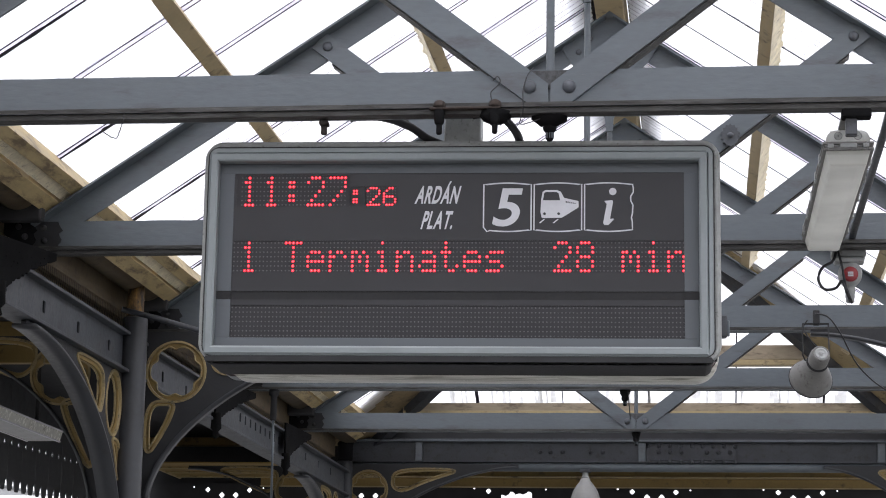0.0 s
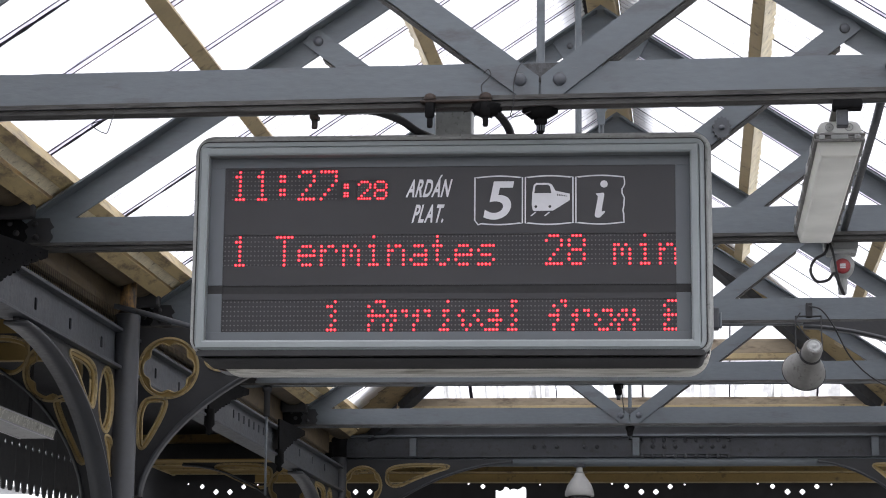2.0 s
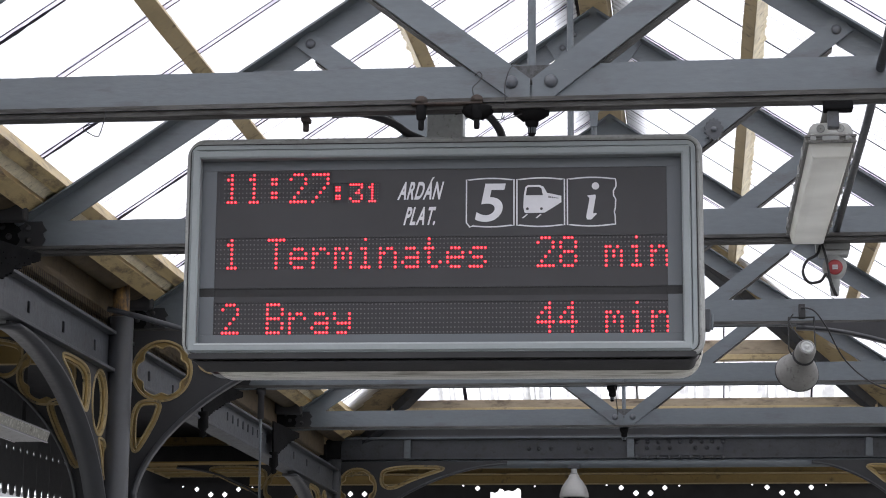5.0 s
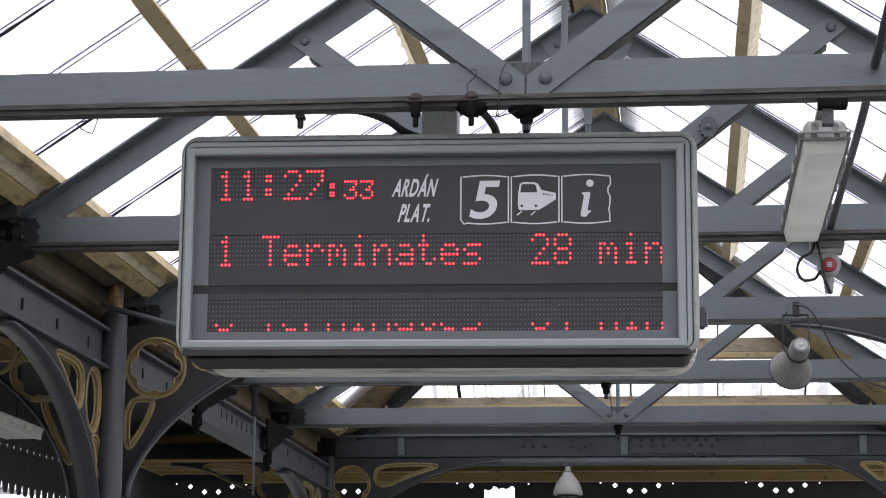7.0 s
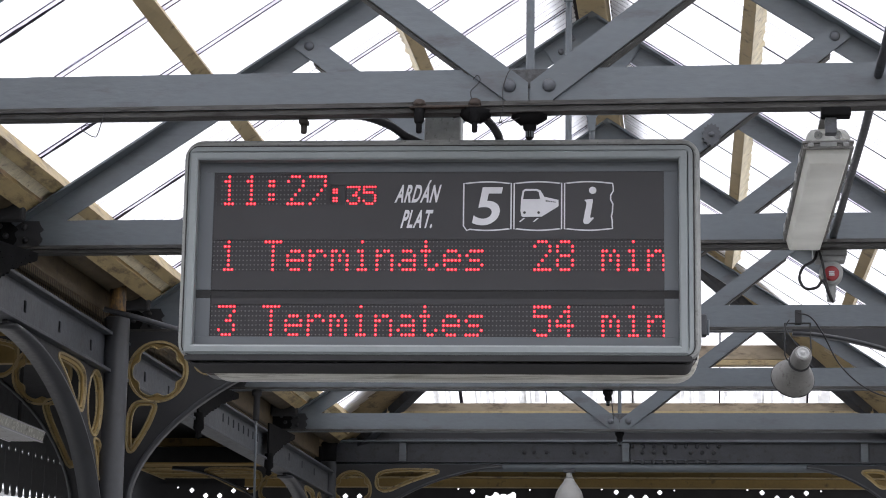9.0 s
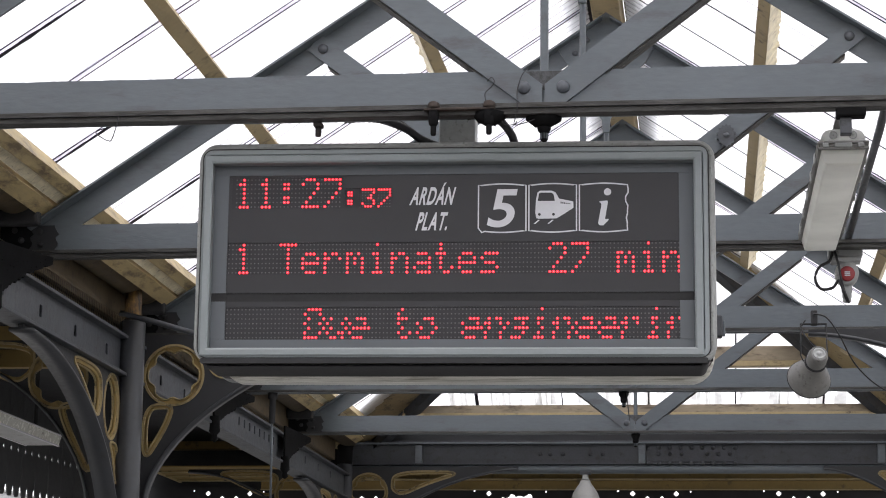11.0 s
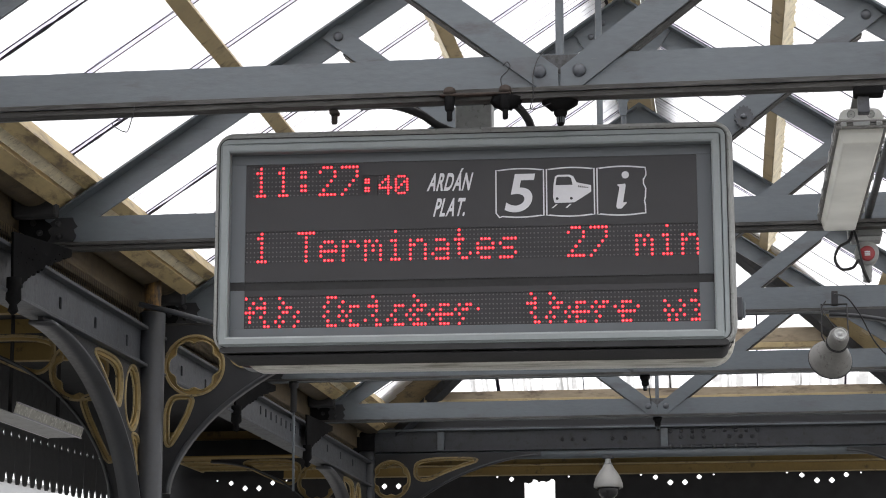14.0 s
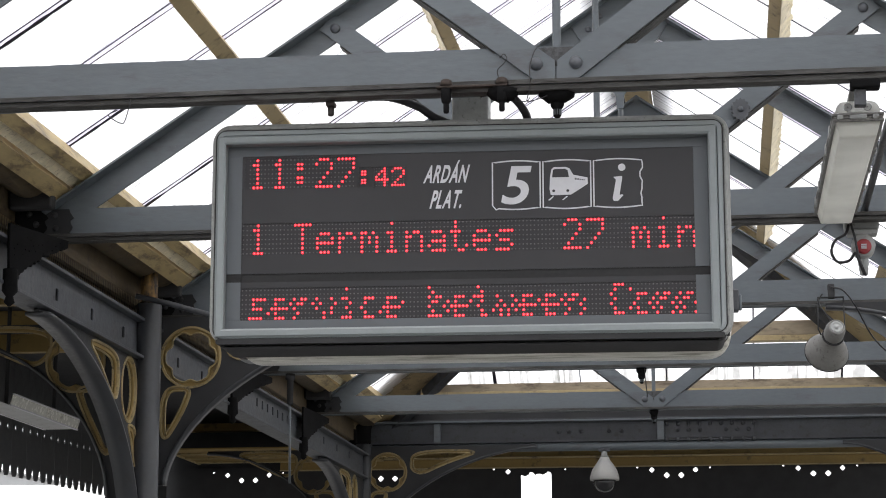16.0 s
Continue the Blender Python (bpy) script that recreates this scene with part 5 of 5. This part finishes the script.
def outline_box(x0, x1, z0, z1, torn=False, cut=False):
    n = 14
    bow = 0.006
    top = [(x0 + (x1 - x0) * k / n, z1 + bow * math.sin(math.pi * k / n)) for k in range(n + 1)]
    bottom = [(x1 - (x1 - x0) * k / n, z0 - bow * math.sin(math.pi * k / n)) for k in range(n + 1)]
    side = []
    if torn:
        rnd = random.Random(2)
        side = [(x1 + rnd.uniform(-0.006, 0.003), z1 - (z1 - z0) * k / 11) for k in range(1, 11)]
    if cut:
        bottom = bottom[:-2] + [(x0 + 0.012, z0 - 0.006), (x0, z0 + 0.010)]
    pts = top + side + bottom
    plate("pictogram_frame", [pts, grow(pts, -0.0042)], PLATE_T, WHITE, sign, "thin white pictogram outline", turn=WHITE_TURN)


outline_box(0.0860, 0.2395, 0.0665, 0.2145, cut=True)
outline_box(0.2445, 0.3975, 0.0665, 0.2145)
outline_box(0.4025, 0.5560, 0.0665, 0.2145, torn=True)
# train pictogram
body_pts = [(0.270, 0.108), (0.2665, 0.125), (0.2685, 0.165), (0.273, 0.189), (0.281, 0.1955), (0.318, 0.1955), (0.330, 0.190), (0.341, 0.170), (0.3855, 0.160), (0.3860, 0.140),
            (0.352, 0.118), (0.333, 0.1065), (0.276, 0.1055)]
screen_pts = [(0.2745, 0.1625), (0.278, 0.186), (0.283, 0.1895), (0.316, 0.1895), (0.3235, 0.185), (0.328, 0.1625)]
slits = [[(0.3455 + 0.0055 * k, 0.1605 - 0.0012 * k), (0.3455 + 0.0055 * k, 0.154 - 0.0005 * k), (0.349 + 0.0055 * k, 0.1535 - 0.0005 * k), (0.349 + 0.0055 * k, 0.160 - 0.0012 * k)] for k in range(6)]
plate("train_pictogram", [body_pts, screen_pts, circle(0.2795, 0.1195, 0.0045, 14), circle(0.3235, 0.1195, 0.0045, 14), *slits], PLATE_T, WHITE, sign, "white train pictogram", turn=WHITE_TURN)
for x in (0.262, 0.305):
    plate("rail_stroke", [[(x, 0.090), (x + 0.005, 0.0893), (x + 0.019, 0.1015), (x + 0.014, 0.102)]], PLATE_T, WHITE, sign, turn=WHITE_TURN)
# letter i
plate("information_dot", [circle(0.4925, 0.1905, 0.0115, 24)], PLATE_T, WHITE, sign, turn=WHITE_TURN)
plate("information_stem", [rounded([(0.4655, 0.160), (0.4945, 0.163), (0.484, 0.102), (0.494, 0.104), (0.496, 0.101), (0.479, 0.083), (0.4665, 0.0835), (0.4625, 0.0905), (0.474, 0.151)], 3, 0.16)], PLATE_T, WHITE, sign, turn=WHITE_TURN)
# little fittings on the sign
part("side_latch", box(OX1 - 0.006, OX1 + 0.02, 0.06, 0.10, -0.255, -0.185, 0.006), DARK, sign)
part("side_latch", box(OX1 + 0.02, OX1 + 0.028, 0.07, 0.09, -0.25, -0.20, 0.003), GREY, sign)
# Neck takes the paler rim paint to look lit below the chord.
part("hanger_neck", box(-0.045, 0.072, 0.035, 0.15, 0.36, 0.53, 0.006), CASE_RIM, sign, "grey box neck to the truss")
part("hanger_plate", box(-0.16, 0.13, 0.03, 0.24, 0.352, 0.372, 0.004), DARK, sign)

# cables and clamps about the neck
cables = thing("cable_bundle", "black corrugated cables running into the sign", "cable")
pts = [(-1.12, 6.60, 3.40), (-1.02, 6.62, 3.405), (-0.93, 6.63, 3.375), (-0.88, 6.66, 3.345), (-0.83, 6.7, 3.33)]


def bezier(pts, n=10):
    out = []
    p = [Vector(q) for q in pts]
    for i in range(len(p) - 1):
        a, b, c2, d = p[max(0, i - 1)], p[i], p[i + 1], p[min(len(p) - 1, i + 2)]
        for k in range(n):
            t = k / n
            out.append(0.5 * ((2 * b) + (c2 - a) * t + (2 * a - 5 * b + 4 * c2 - d) * t * t + (3 * b - a - 3 * c2 + d) * t ** 3))
    return out + [p[-1]]


c1 = bezier(pts, 14)
part("conduit", smooth(tube(c1, 0.012, 10, radii=[0.0125 + 0.0016 * (i % 2) for i in range(len(c1))])), CABLE, cables)
c2 = bezier([(-0.72, 6.56, 3.39), (-0.67, 6.57, 3.40), (-0.62, 6.60, 3.385), (-0.585, 6.62, 3.345), (-0.575, 6.66, 3.315)], 14)
part("conduit", smooth(tube(c2, 0.012, 10, radii=[0.0125 + 0.0016 * (i % 2) for i in range(len(c2))])), CABLE, cables)
for k, pts in enumerate(([(-0.646, 6.46, 3.475), (-0.632, 6.455, 3.486), (-0.623, 6.455, 3.472), (-0.632, 6.455, 3.456), (-0.652, 6.46, 3.437), (-0.650, 6.46, 3.412)],
                         [(-0.520, 6.48, 3.52), (-0.538, 6.46, 3.491), (-0.551, 6.455, 3.441), (-0.550, 6.44, 3.395), (-0.552, 6.445, 3.364), (-0.561, 6.46, 3.334), (-0.534, 6.46, 3.3365), (-0.499, 6.47, 3.3515)],
                         [(-0.60, 6.47, 3.35), (-0.59, 6.46, 3.333), (-0.561, 6.46, 3.334), (-0.553, 6.46, 3.345)],
                         [(-1.8205, 6.445, 3.39), (-1.8207, 6.44, 3.361), (-1.826, 6.44, 3.342), (-1.838, 6.44, 3.304), (-1.850, 6.44, 3.303), (-1.864, 6.44, 3.309), (-1.890, 6.44, 3.330), (-1.861, 6.44, 3.344)])):
    part("tie_wire", tube(bezier(pts, 6), 0.0018, 5), CABLE, cables)
for x in (-1.185,):
    b = thing("hanging_bolt", "rusty bolt end below the truss flange", "bolt", "hanging bolts", m=pose(x, 6.50, 0))
    part("nut", box(-0.014, 0.014, -0.02, 0.02, 3.347, 3.361, 0.003), RUST, b)
    part("stud", lathe([(0.008, 3.318), (0.010, 3.322), (0.010, 3.348)], 10), RUST, b)
clamp = thing("beam_clamp", "rusty plate clamp with bolts holding the sign", "clamp", "beam clamps")
part("strap", box(-0.842, -0.620, 6.432, 6.46, 3.378, 3.3855, 0.002), RUSTY, clamp)
ob = part("tarred_lump", lump(0.05, 0.04, 3.338, 3.375, 9), NEAR_BLACK, clamp)
ob.location = (-0.638, 6.46, 0)
for x in (-0.812, -0.638):
    part("bolt_head", lathe([(0.02, 3.386), (0.021, 3.392), (0.017, 3.404), (0.008, 3.409), (0.001, 3.41)], 8), RUSTY, clamp).location = (x, 6.446, 0)
    part("nut", lathe([(0.010, 3.330), (0.015, 3.336), (0.016, 3.352), (0.017, 3.377)], 8), NEAR_BLACK, clamp).location = (x, 6.446, 0)
    part("stud", lathe([(0.007, 3.300), (0.009, 3.304), (0.009, 3.335)], 10), NEAR_BLACK, clamp).location = (x, 6.446, 0)

# ---- long tube light with its socket ----
lamp = thing("tube_light", "long weatherproof tube light with dusty clear cover", "lamp", m=pose(0.481, 7.02, 3.375) @ pose(0, 0, 0, 0.35, 0, 0.15))
LL = 1.50
bm = extrude_outline([(-0.075, 0.030), (-0.071, 0.048), (-0.064, 0.062), (-0.05, 0.071), (0.05, 0.071), (0.064, 0.062), (0.071, 0.048), (0.075, 0.030)], "y", 0.0, LL)
bmesh.ops.bevel(bm, geom=bm.edges[:], offset=0.004, segments=2, affect="EDGES")
part("body", bm, LAMP_SHELL, lamp, "weathered grey fibreglass housing")
bm = bmesh.new()
for z0, z1, out in ((0.0, 0.010, 0.003), (0.0105, 0.0195, 0.0), (0.020, 0.0295, 0.004)):
    box(-0.081 - out, -0.064, -0.006 - out, LL + 0.006, z0, z1, 0.003, bm)
    box(0.064, 0.081 + out, -0.006 - out, LL + 0.006, z0, z1, 0.003, bm)
    box(-0.064, 0.064, -0.006 - out, 0.010, z0, z1, 0.003, bm)
    box(-0.064, 0.064, LL - 0.010, LL + 0.006, z0, z1, 0.003, bm)
part("rim", bm, HORN, lamp, "darker gasketed rim")
for x in (-0.032, 0.032):
    bm = lathe([(0.014, 0.0), (0.014, 0.0025), (0.012, 0.003), (0.011, 0.0015), (0.004, 0.0015), (0.001, 0.0025)], 20)
    bm.transform(Matrix.Translation((x, 0.002, 0.0505)) @ Matrix.Rotation(radians(90), 4, "X"))
    part("knockout", bm, LAMP_GREY, lamp, "round cable knock-out")
for x, w in ((-0.058, 0.010), (0.0, 0.028), (0.058, 0.010)):
    part("end_clip", box(x - w, x + w, -0.0125, -0.0065, 0.008, 0.022, 0.002), LAMP_GREY, lamp)
bm = bmesh.new()
prev = None
for w, ya, yb, z in ((0.072, 0.0, LL - 0.004, 0.0), (0.069, 0.008, LL - 0.008, -0.012), (0.061, 0.020, LL - 0.016, -0.040), (0.055, 0.026, LL - 0.024, -0.0445), (0.030, 0.034, LL - 0.04, -0.046)):
    ring = [bm.verts.new(p) for p in ((-w, ya, z), (w, ya, z), (w, yb, z), (-w, yb, z))]
    if prev:
        for q in range(4):
            bm.faces.new((prev[q], prev[(q + 1) % 4], ring[(q + 1) % 4], ring[q]))
    prev = ring
bm.faces.new(prev)
part("cover", bm, LAMP_LENS, lamp, "dusty pale diffuser cover")
for y in (0.16, 0.42, 0.72, 1.02, 1.30):
    for s in (-1, 1):
        part("clip", box(min(s * 0.0815, s * 0.088), max(s * 0.0815, s * 0.088), y, y + 0.04, -0.006, 0.03, 0.002), LAMP_GREY, lamp)
part("bracket", box(-0.03, 0.01, -0.45, 0.10, 0.079, 0.091, 0.003), HORN, lamp)
clampb = part("beam_clamp", box(0.425, 0.515, 6.45, 6.505, 3.338, 3.3655, 0.006), NEAR_BLACK)
tagged(clampb, "dark steel clamp carrying the tube light", "clamp", "beam clamps")
ob = part("lamp_stem", box(0.437, 0.472, 6.465, 6.50, 3.285, 3.338, 0.004), DARK)
ob.parent = None
tagged(ob, "grey lamp suspension stem", "bracket")
sock = thing("power_socket", "grey power socket with red cap and looped cable", "socket", m=pose(0.590, 8.70, 3.278))
part("box", box(-0.072, 0.066, -0.03, 0.05, 0.072, 0.125, 0.008), LAMP_GREY, sock)
part("box_flange", box(-0.062, 0.058, -0.045, 0.03, 0.048, 0.070, 0.006), LAMP_GREY, sock)
bm = lathe([(0.04, -0.03), (0.046, -0.02), (0.048, 0.0), (0.048, 0.04), (0.045, 0.045)], 24)
bm.transform(Matrix.Rotation(radians(84), 4, "X"))
part("socket_body", bm, LAMP_GREY, sock)
bm = lathe([(0.031, 0.0), (0.031, 0.010), (0.025, 0.013), (0.001, 0.0135)], 24)
bm.transform(Matrix.Translation((0, -0.0455, -0.004)) @ Matrix.Rotation(radians(84), 4, "X"))
part("cap", bm, RED, sock, "red socket cap")
for z in (-0.014, -0.007, 0.0):
    part("cap_label", box(-0.011, 0.011, -0.0635, -0.0585, z, z + 0.0045), WHITE, sock, "small pale label bar")
part("gland", lathe([(0.012, -0.112), (0.018, -0.108), (0.016, -0.095), (0.02, -0.09), (0.018, -0.075), (0.022, -0.07), (0.02, -0.03)], 14), LAMP_GREY, sock)
loop = [(-0.055, -0.03, 0.09), (-0.07, -0.05, 0.05), (-0.112, -0.055, 0.022), (-0.128, -0.055, -0.025), (-0.105, -0.055, -0.065), (-0.06, -0.06, -0.062), (-0.035, -0.07, -0.035), (-0.018, -0.075, -0.08), (0.0, -0.03, -0.112)]
part("cable", smooth(tube(bezier(loop, 8), 0.006, 8)), CABLE, sock)
part("cable", smooth(tube(bezier([(-0.06, -0.02, 0.16), (-0.05, -0.05, 0.10), (-0.035, -0.07, 0.03), (-0.02, -0.075, -0.06), (0.005, -0.04, -0.12)], 8), 0.005, 8)), CABLE, sock)
pipe = part("conduit_pipe", smooth(tube([(0.60, 5.2, 3.53), (0.605, 7.07, 3.455), (0.598, 8.70, 3.42)], 0.014, 10)), DARK)
tagged(pipe, "dark steel conduit running to the socket", "conduit")

# ---- horn loudspeaker ----
horn = thing("horn_speaker", "grey horn loudspeaker hung from the truss", "loudspeaker", m=pose(0.548, 10.60, 3.198))
tilt = Matrix.Rotation(radians(24), 4, "Y") @ Matrix.Rotation(radians(66), 4, "X")
bm = lathe([(0.103, -0.135), (0.108, -0.132), (0.104, -0.12), (0.085, -0.075), (0.062, -0.025), (0.05, 0.01), (0.046, 0.03)], 36)
bm.transform(tilt)
part("bell", bm, HORN, horn)
bm = lathe([(0.1085, -0.137), (0.1105, -0.134), (0.1085, -0.130)], 36)
bm.transform(tilt)
part("bell_rim", bm, SOOT_SHADE, horn, "dark rolled rim")
bm = lathe([(0.046, 0.028), (0.05, 0.04), (0.05, 0.09), (0.046, 0.098), (0.044, 0.110), (0.041, 0.117), (0.036, 0.118), (0.034, 0.113), (0.001, 0.113)], 28)
bm.transform(tilt @ Matrix.Diagonal((0.98, 0.98, 1, 1)))
part("driver", bm, HORN, horn)
bm = lathe([(0.033, 0.1135), (0.033, 0.116), (0.024, 0.117), (0.022, 0.1145), (0.012, 0.1145), (0.010, 0.119), (0.001, 0.1195)], 24)
bm.transform(tilt @ Matrix.Diagonal((0.98, 0.98, 1, 1)))
part("driver_plate", bm, LAMP_GREY, horn, "ribbed end plate of the driver")
bm = lathe([(0.052, 0.020), (0.056, 0.026), (0.052, 0.034)], 28)
bm.transform(tilt @ Matrix.Diagonal((0.98, 0.98, 1, 1)))
part("clamp_band", bm, SOOT_SHADE, horn)
for s in (-1, 1):
    part("yoke_arm", smooth(tube([(s * 0.062, 0, 0.21), (s * 0.064, 0, 0.05), (s * 0.052, -0.01, 0.02)], 0.0035, 8)), SOOT_SHADE, horn)
part("yoke_top", box(-0.065, 0.065, -0.008, 0.008, 0.203, 0.210, 0.002), SOOT_SHADE, horn)
part("hook", box(-0.012, 0.02, -0.03, 0.02, 0.20, 0.27, 0.004), SOOT_SHADE, horn)
part("cable", smooth(tube(bezier([(0.0, -0.04, 0.25), (0.06, -0.03, 0.235), (0.12, 0.0, 0.16), (0.22, 0.1, 0.0), (0.4, 0.3, -0.1), (0.7, 0.6, -0.12)], 8), 0.004, 6)), CABLE, horn)
part("cable", smooth(tube(bezier([(-0.04, -0.03, 0.22), (-0.06, -0.03, 0.18), (-0.03, -0.05, 0.12), (0.0, -0.05, 0.08)], 8), 0.004, 6)), CABLE, horn)

# ---- dome camera under the cross girder ----
dome = thing("dome_camera", "pale grey dome security camera hung from the girder", "security camera", m=pose(-0.935, 17.05, 3.33))
part("bracket", box(-0.045, 0.045, -0.03, 0.03, -0.012, 0.01, 0.003), DARK, dome)
part("neck", lathe([(0.024, 0.0), (0.024, -0.04), (0.035, -0.06)], 20), LAMP_GREY, dome)
part("shroud", lathe([(0.036, -0.060), (0.047, -0.085), (0.07, -0.115), (0.098, -0.16), (0.114, -0.21), (0.116, -0.235), (0.113, -0.242)], 32), material("dome_grey", (0.34, 0.34, 0.33), 0.45, vary=0.1, scale=9, fine=60, bump=0.1), dome)
part("dome", lathe([(0.09, -0.24), (0.089, -0.265), (0.075, -0.30), (0.045, -0.327), (0.002, -0.337)], 32), DOME, dome, "smoked dome")
# round clamp on the second truss
ob = thing("cog_clamp", "dark grey toothed iron clamp on the truss strut", "clamp", m=pose(0.116, FIRST + BAY - 0.03, 3.845) @ Matrix.Diagonal((0.85, 1, 0.72, 1)))
edge = [((0.047 if k % 2 else 0.038) * math.cos(2 * math.pi * k / 28), (0.068 if k % 2 else 0.057) * math.sin(2 * math.pi * k / 28)) for k in range(28)]
part("plate", extrude_outline(edge, "y", -0.012, 0.008), GIRDER, ob)
share("bolt", RIV_SMALL, ob, (0, -0.0125, 0))
# slim hanging rod by the left girder, and a conduit from the column cap
rod = part("hanger_rod", smooth(tube([(-2.617, 12.9, 3.24), (-2.613, 12.9, 2.73)], 0.0075, 10)), GREY)
tagged(rod, "thin grey hanging rod", "rod")
can = part("rod_housing", lathe([(0.016, 3.21), (0.020, 3.214), (0.020, 3.36), (0.03, 3.365), (0.03, 3.40)], 16), SOOT_SHADE)
can.location = (-2.617, 12.9, 0)
tagged(can, "sooty round housing above the hanging rod", "housing")
wire = part("hanging_wire", tube([(-0.452, 12.87, 3.385), (-0.451, 13.0, 3.33), (-0.448, 13.2, 3.26)], 0.003, 6), CABLE)
tagged(wire, "thin dark wire hanging from the truss nut", "wire")
pp = part("conduit_pipe", smooth(tube([(-2.857, 10.24, 3.430), (-2.694, 10.28, 3.393), (-2.425, 10.36, 3.321)], 0.014, 10)), DARK)
tagged(pp, "thin dark conduit from the column head", "conduit")


# ---- movements of the display ----
def hidden(z=0.0):
    return pose(0, HIDE_Y, z)


def shown(z=0.0):
    return pose(0, LIT_Y, z)


def switch(ob, times, lit):
    """Slides a lit piece out through the board or back in, at each time given; lit: whether it starts out."""
    rows = [(0.0, shown() if lit else hidden())]
    for t in times:
        rows.append((t, shown() if lit else hidden()))
        lit = not lit
        rows.append((t + 1 / FPS, shown() if lit else hidden()))
    rows.append((16.0, shown() if lit else hidden()))
    walk(ob, rows)


LATE_SWAP = 13.6


def scroll(letters_made, t_ref, x_ref, speed):
    """Letters run from the right-hand strip to the left-hand one at an even pace, column by column."""
    right, left = RX1 + 0.010, RX0 - 6.2 * PX
    late, level = pose(PX, 0, 0), pose(0, 0, 0)
    for k, ob, even, odd in letters_made:
        def x_at(t):
            x = x_ref + 6 * k * PX - speed * (t - t_ref)
            return COL0 + PX * round((x - COL0) / PX)

        f0 = math.ceil((t_ref + (x_ref + 6 * k * PX - right) / speed) * FPS)
        f1 = math.floor((t_ref + (x_ref + 6 * k * PX - left) / speed) * FPS)
        rows = []
        if f0 > 1:
            rows += [(0.0, pose(x_at(f0 / FPS), HIDE_Y, ROW2_TOP)), ((f0 - 1) / FPS, pose(x_at(f0 / FPS), HIDE_Y, ROW2_TOP))]
        last = min(f1, 480)
        for f in range(max(f0, 0), last + 1):
            rows.append((f / FPS, pose(x_at(f / FPS), LIT_Y, ROW2_TOP)))
        if f1 < 480:
            rows.append(((f1 + 1) / FPS, pose(x_at(f1 / FPS), HIDE_Y, ROW2_TOP)))
        if f1 < 479:
            rows.append((16.0, pose(x_at(f1 / FPS), HIDE_Y, ROW2_TOP)))
        walk(ob, rows)
        walk(even, [(0.0, late), (LATE_SWAP, late), (LATE_SWAP + 1 / FPS, level), (16.0, level)])
        walk(odd, [(0.0, level), (LATE_SWAP, level), (LATE_SWAP + 1 / FPS, late), (16.0, late)])


def motions():
    for j in range(7):
        up = (6 - j) / 6
        switch(LINE_1[j], [0.333, 0.367 + 0.30 * up], True)
        switch(UNIT_8[j], [0.333, 0.367 + 0.30 * up, 10.2], True)
        switch(LINE_2A[j], [3.90 + 0.367 * up, 6.867], False)
        switch(LINE_2B[j], [6.933 + 0.30 * up, 9.90], False)
    switch(UNIT_7, [10.267], False)
    scroll(MESSAGE_1, 2.0, COL0 + 25 * PX, 1.268)
    scroll(MESSAGE_2, 12.5, COL0 + (10.1 - 25 * 6) * PX, 1.2573)
    # seconds from 26 to 42
    tens, units, tick = [], [], 0.29
    seat = [pose(0, LIT_Y + APO + 0.0006, SEC_MID) @ Matrix.Rotation(radians(-36 * k), 4, "X") for k in range(43)]
    tens.append((0.0, seat[2]))
    units.append((0.0, seat[6]))
    for n in range(27, 43):
        t = 0.27 + 1.0 * (n - 27) + (0.06 if n == 28 else 0)
        t = round(t * FPS) / FPS
        units += [(t, seat[n - 21]), (t + 1 / FPS, seat[n - 20])]
        if n % 10 == 0:
            tens += [(t, seat[n // 10 - 1]), (t + 1 / FPS, seat[n // 10])]
    units.append((16.0, seat[22]))
    tens.append((16.0, seat[4]))
    walk(units_drum, units)
    walk(tens_drum, tens)


motions()
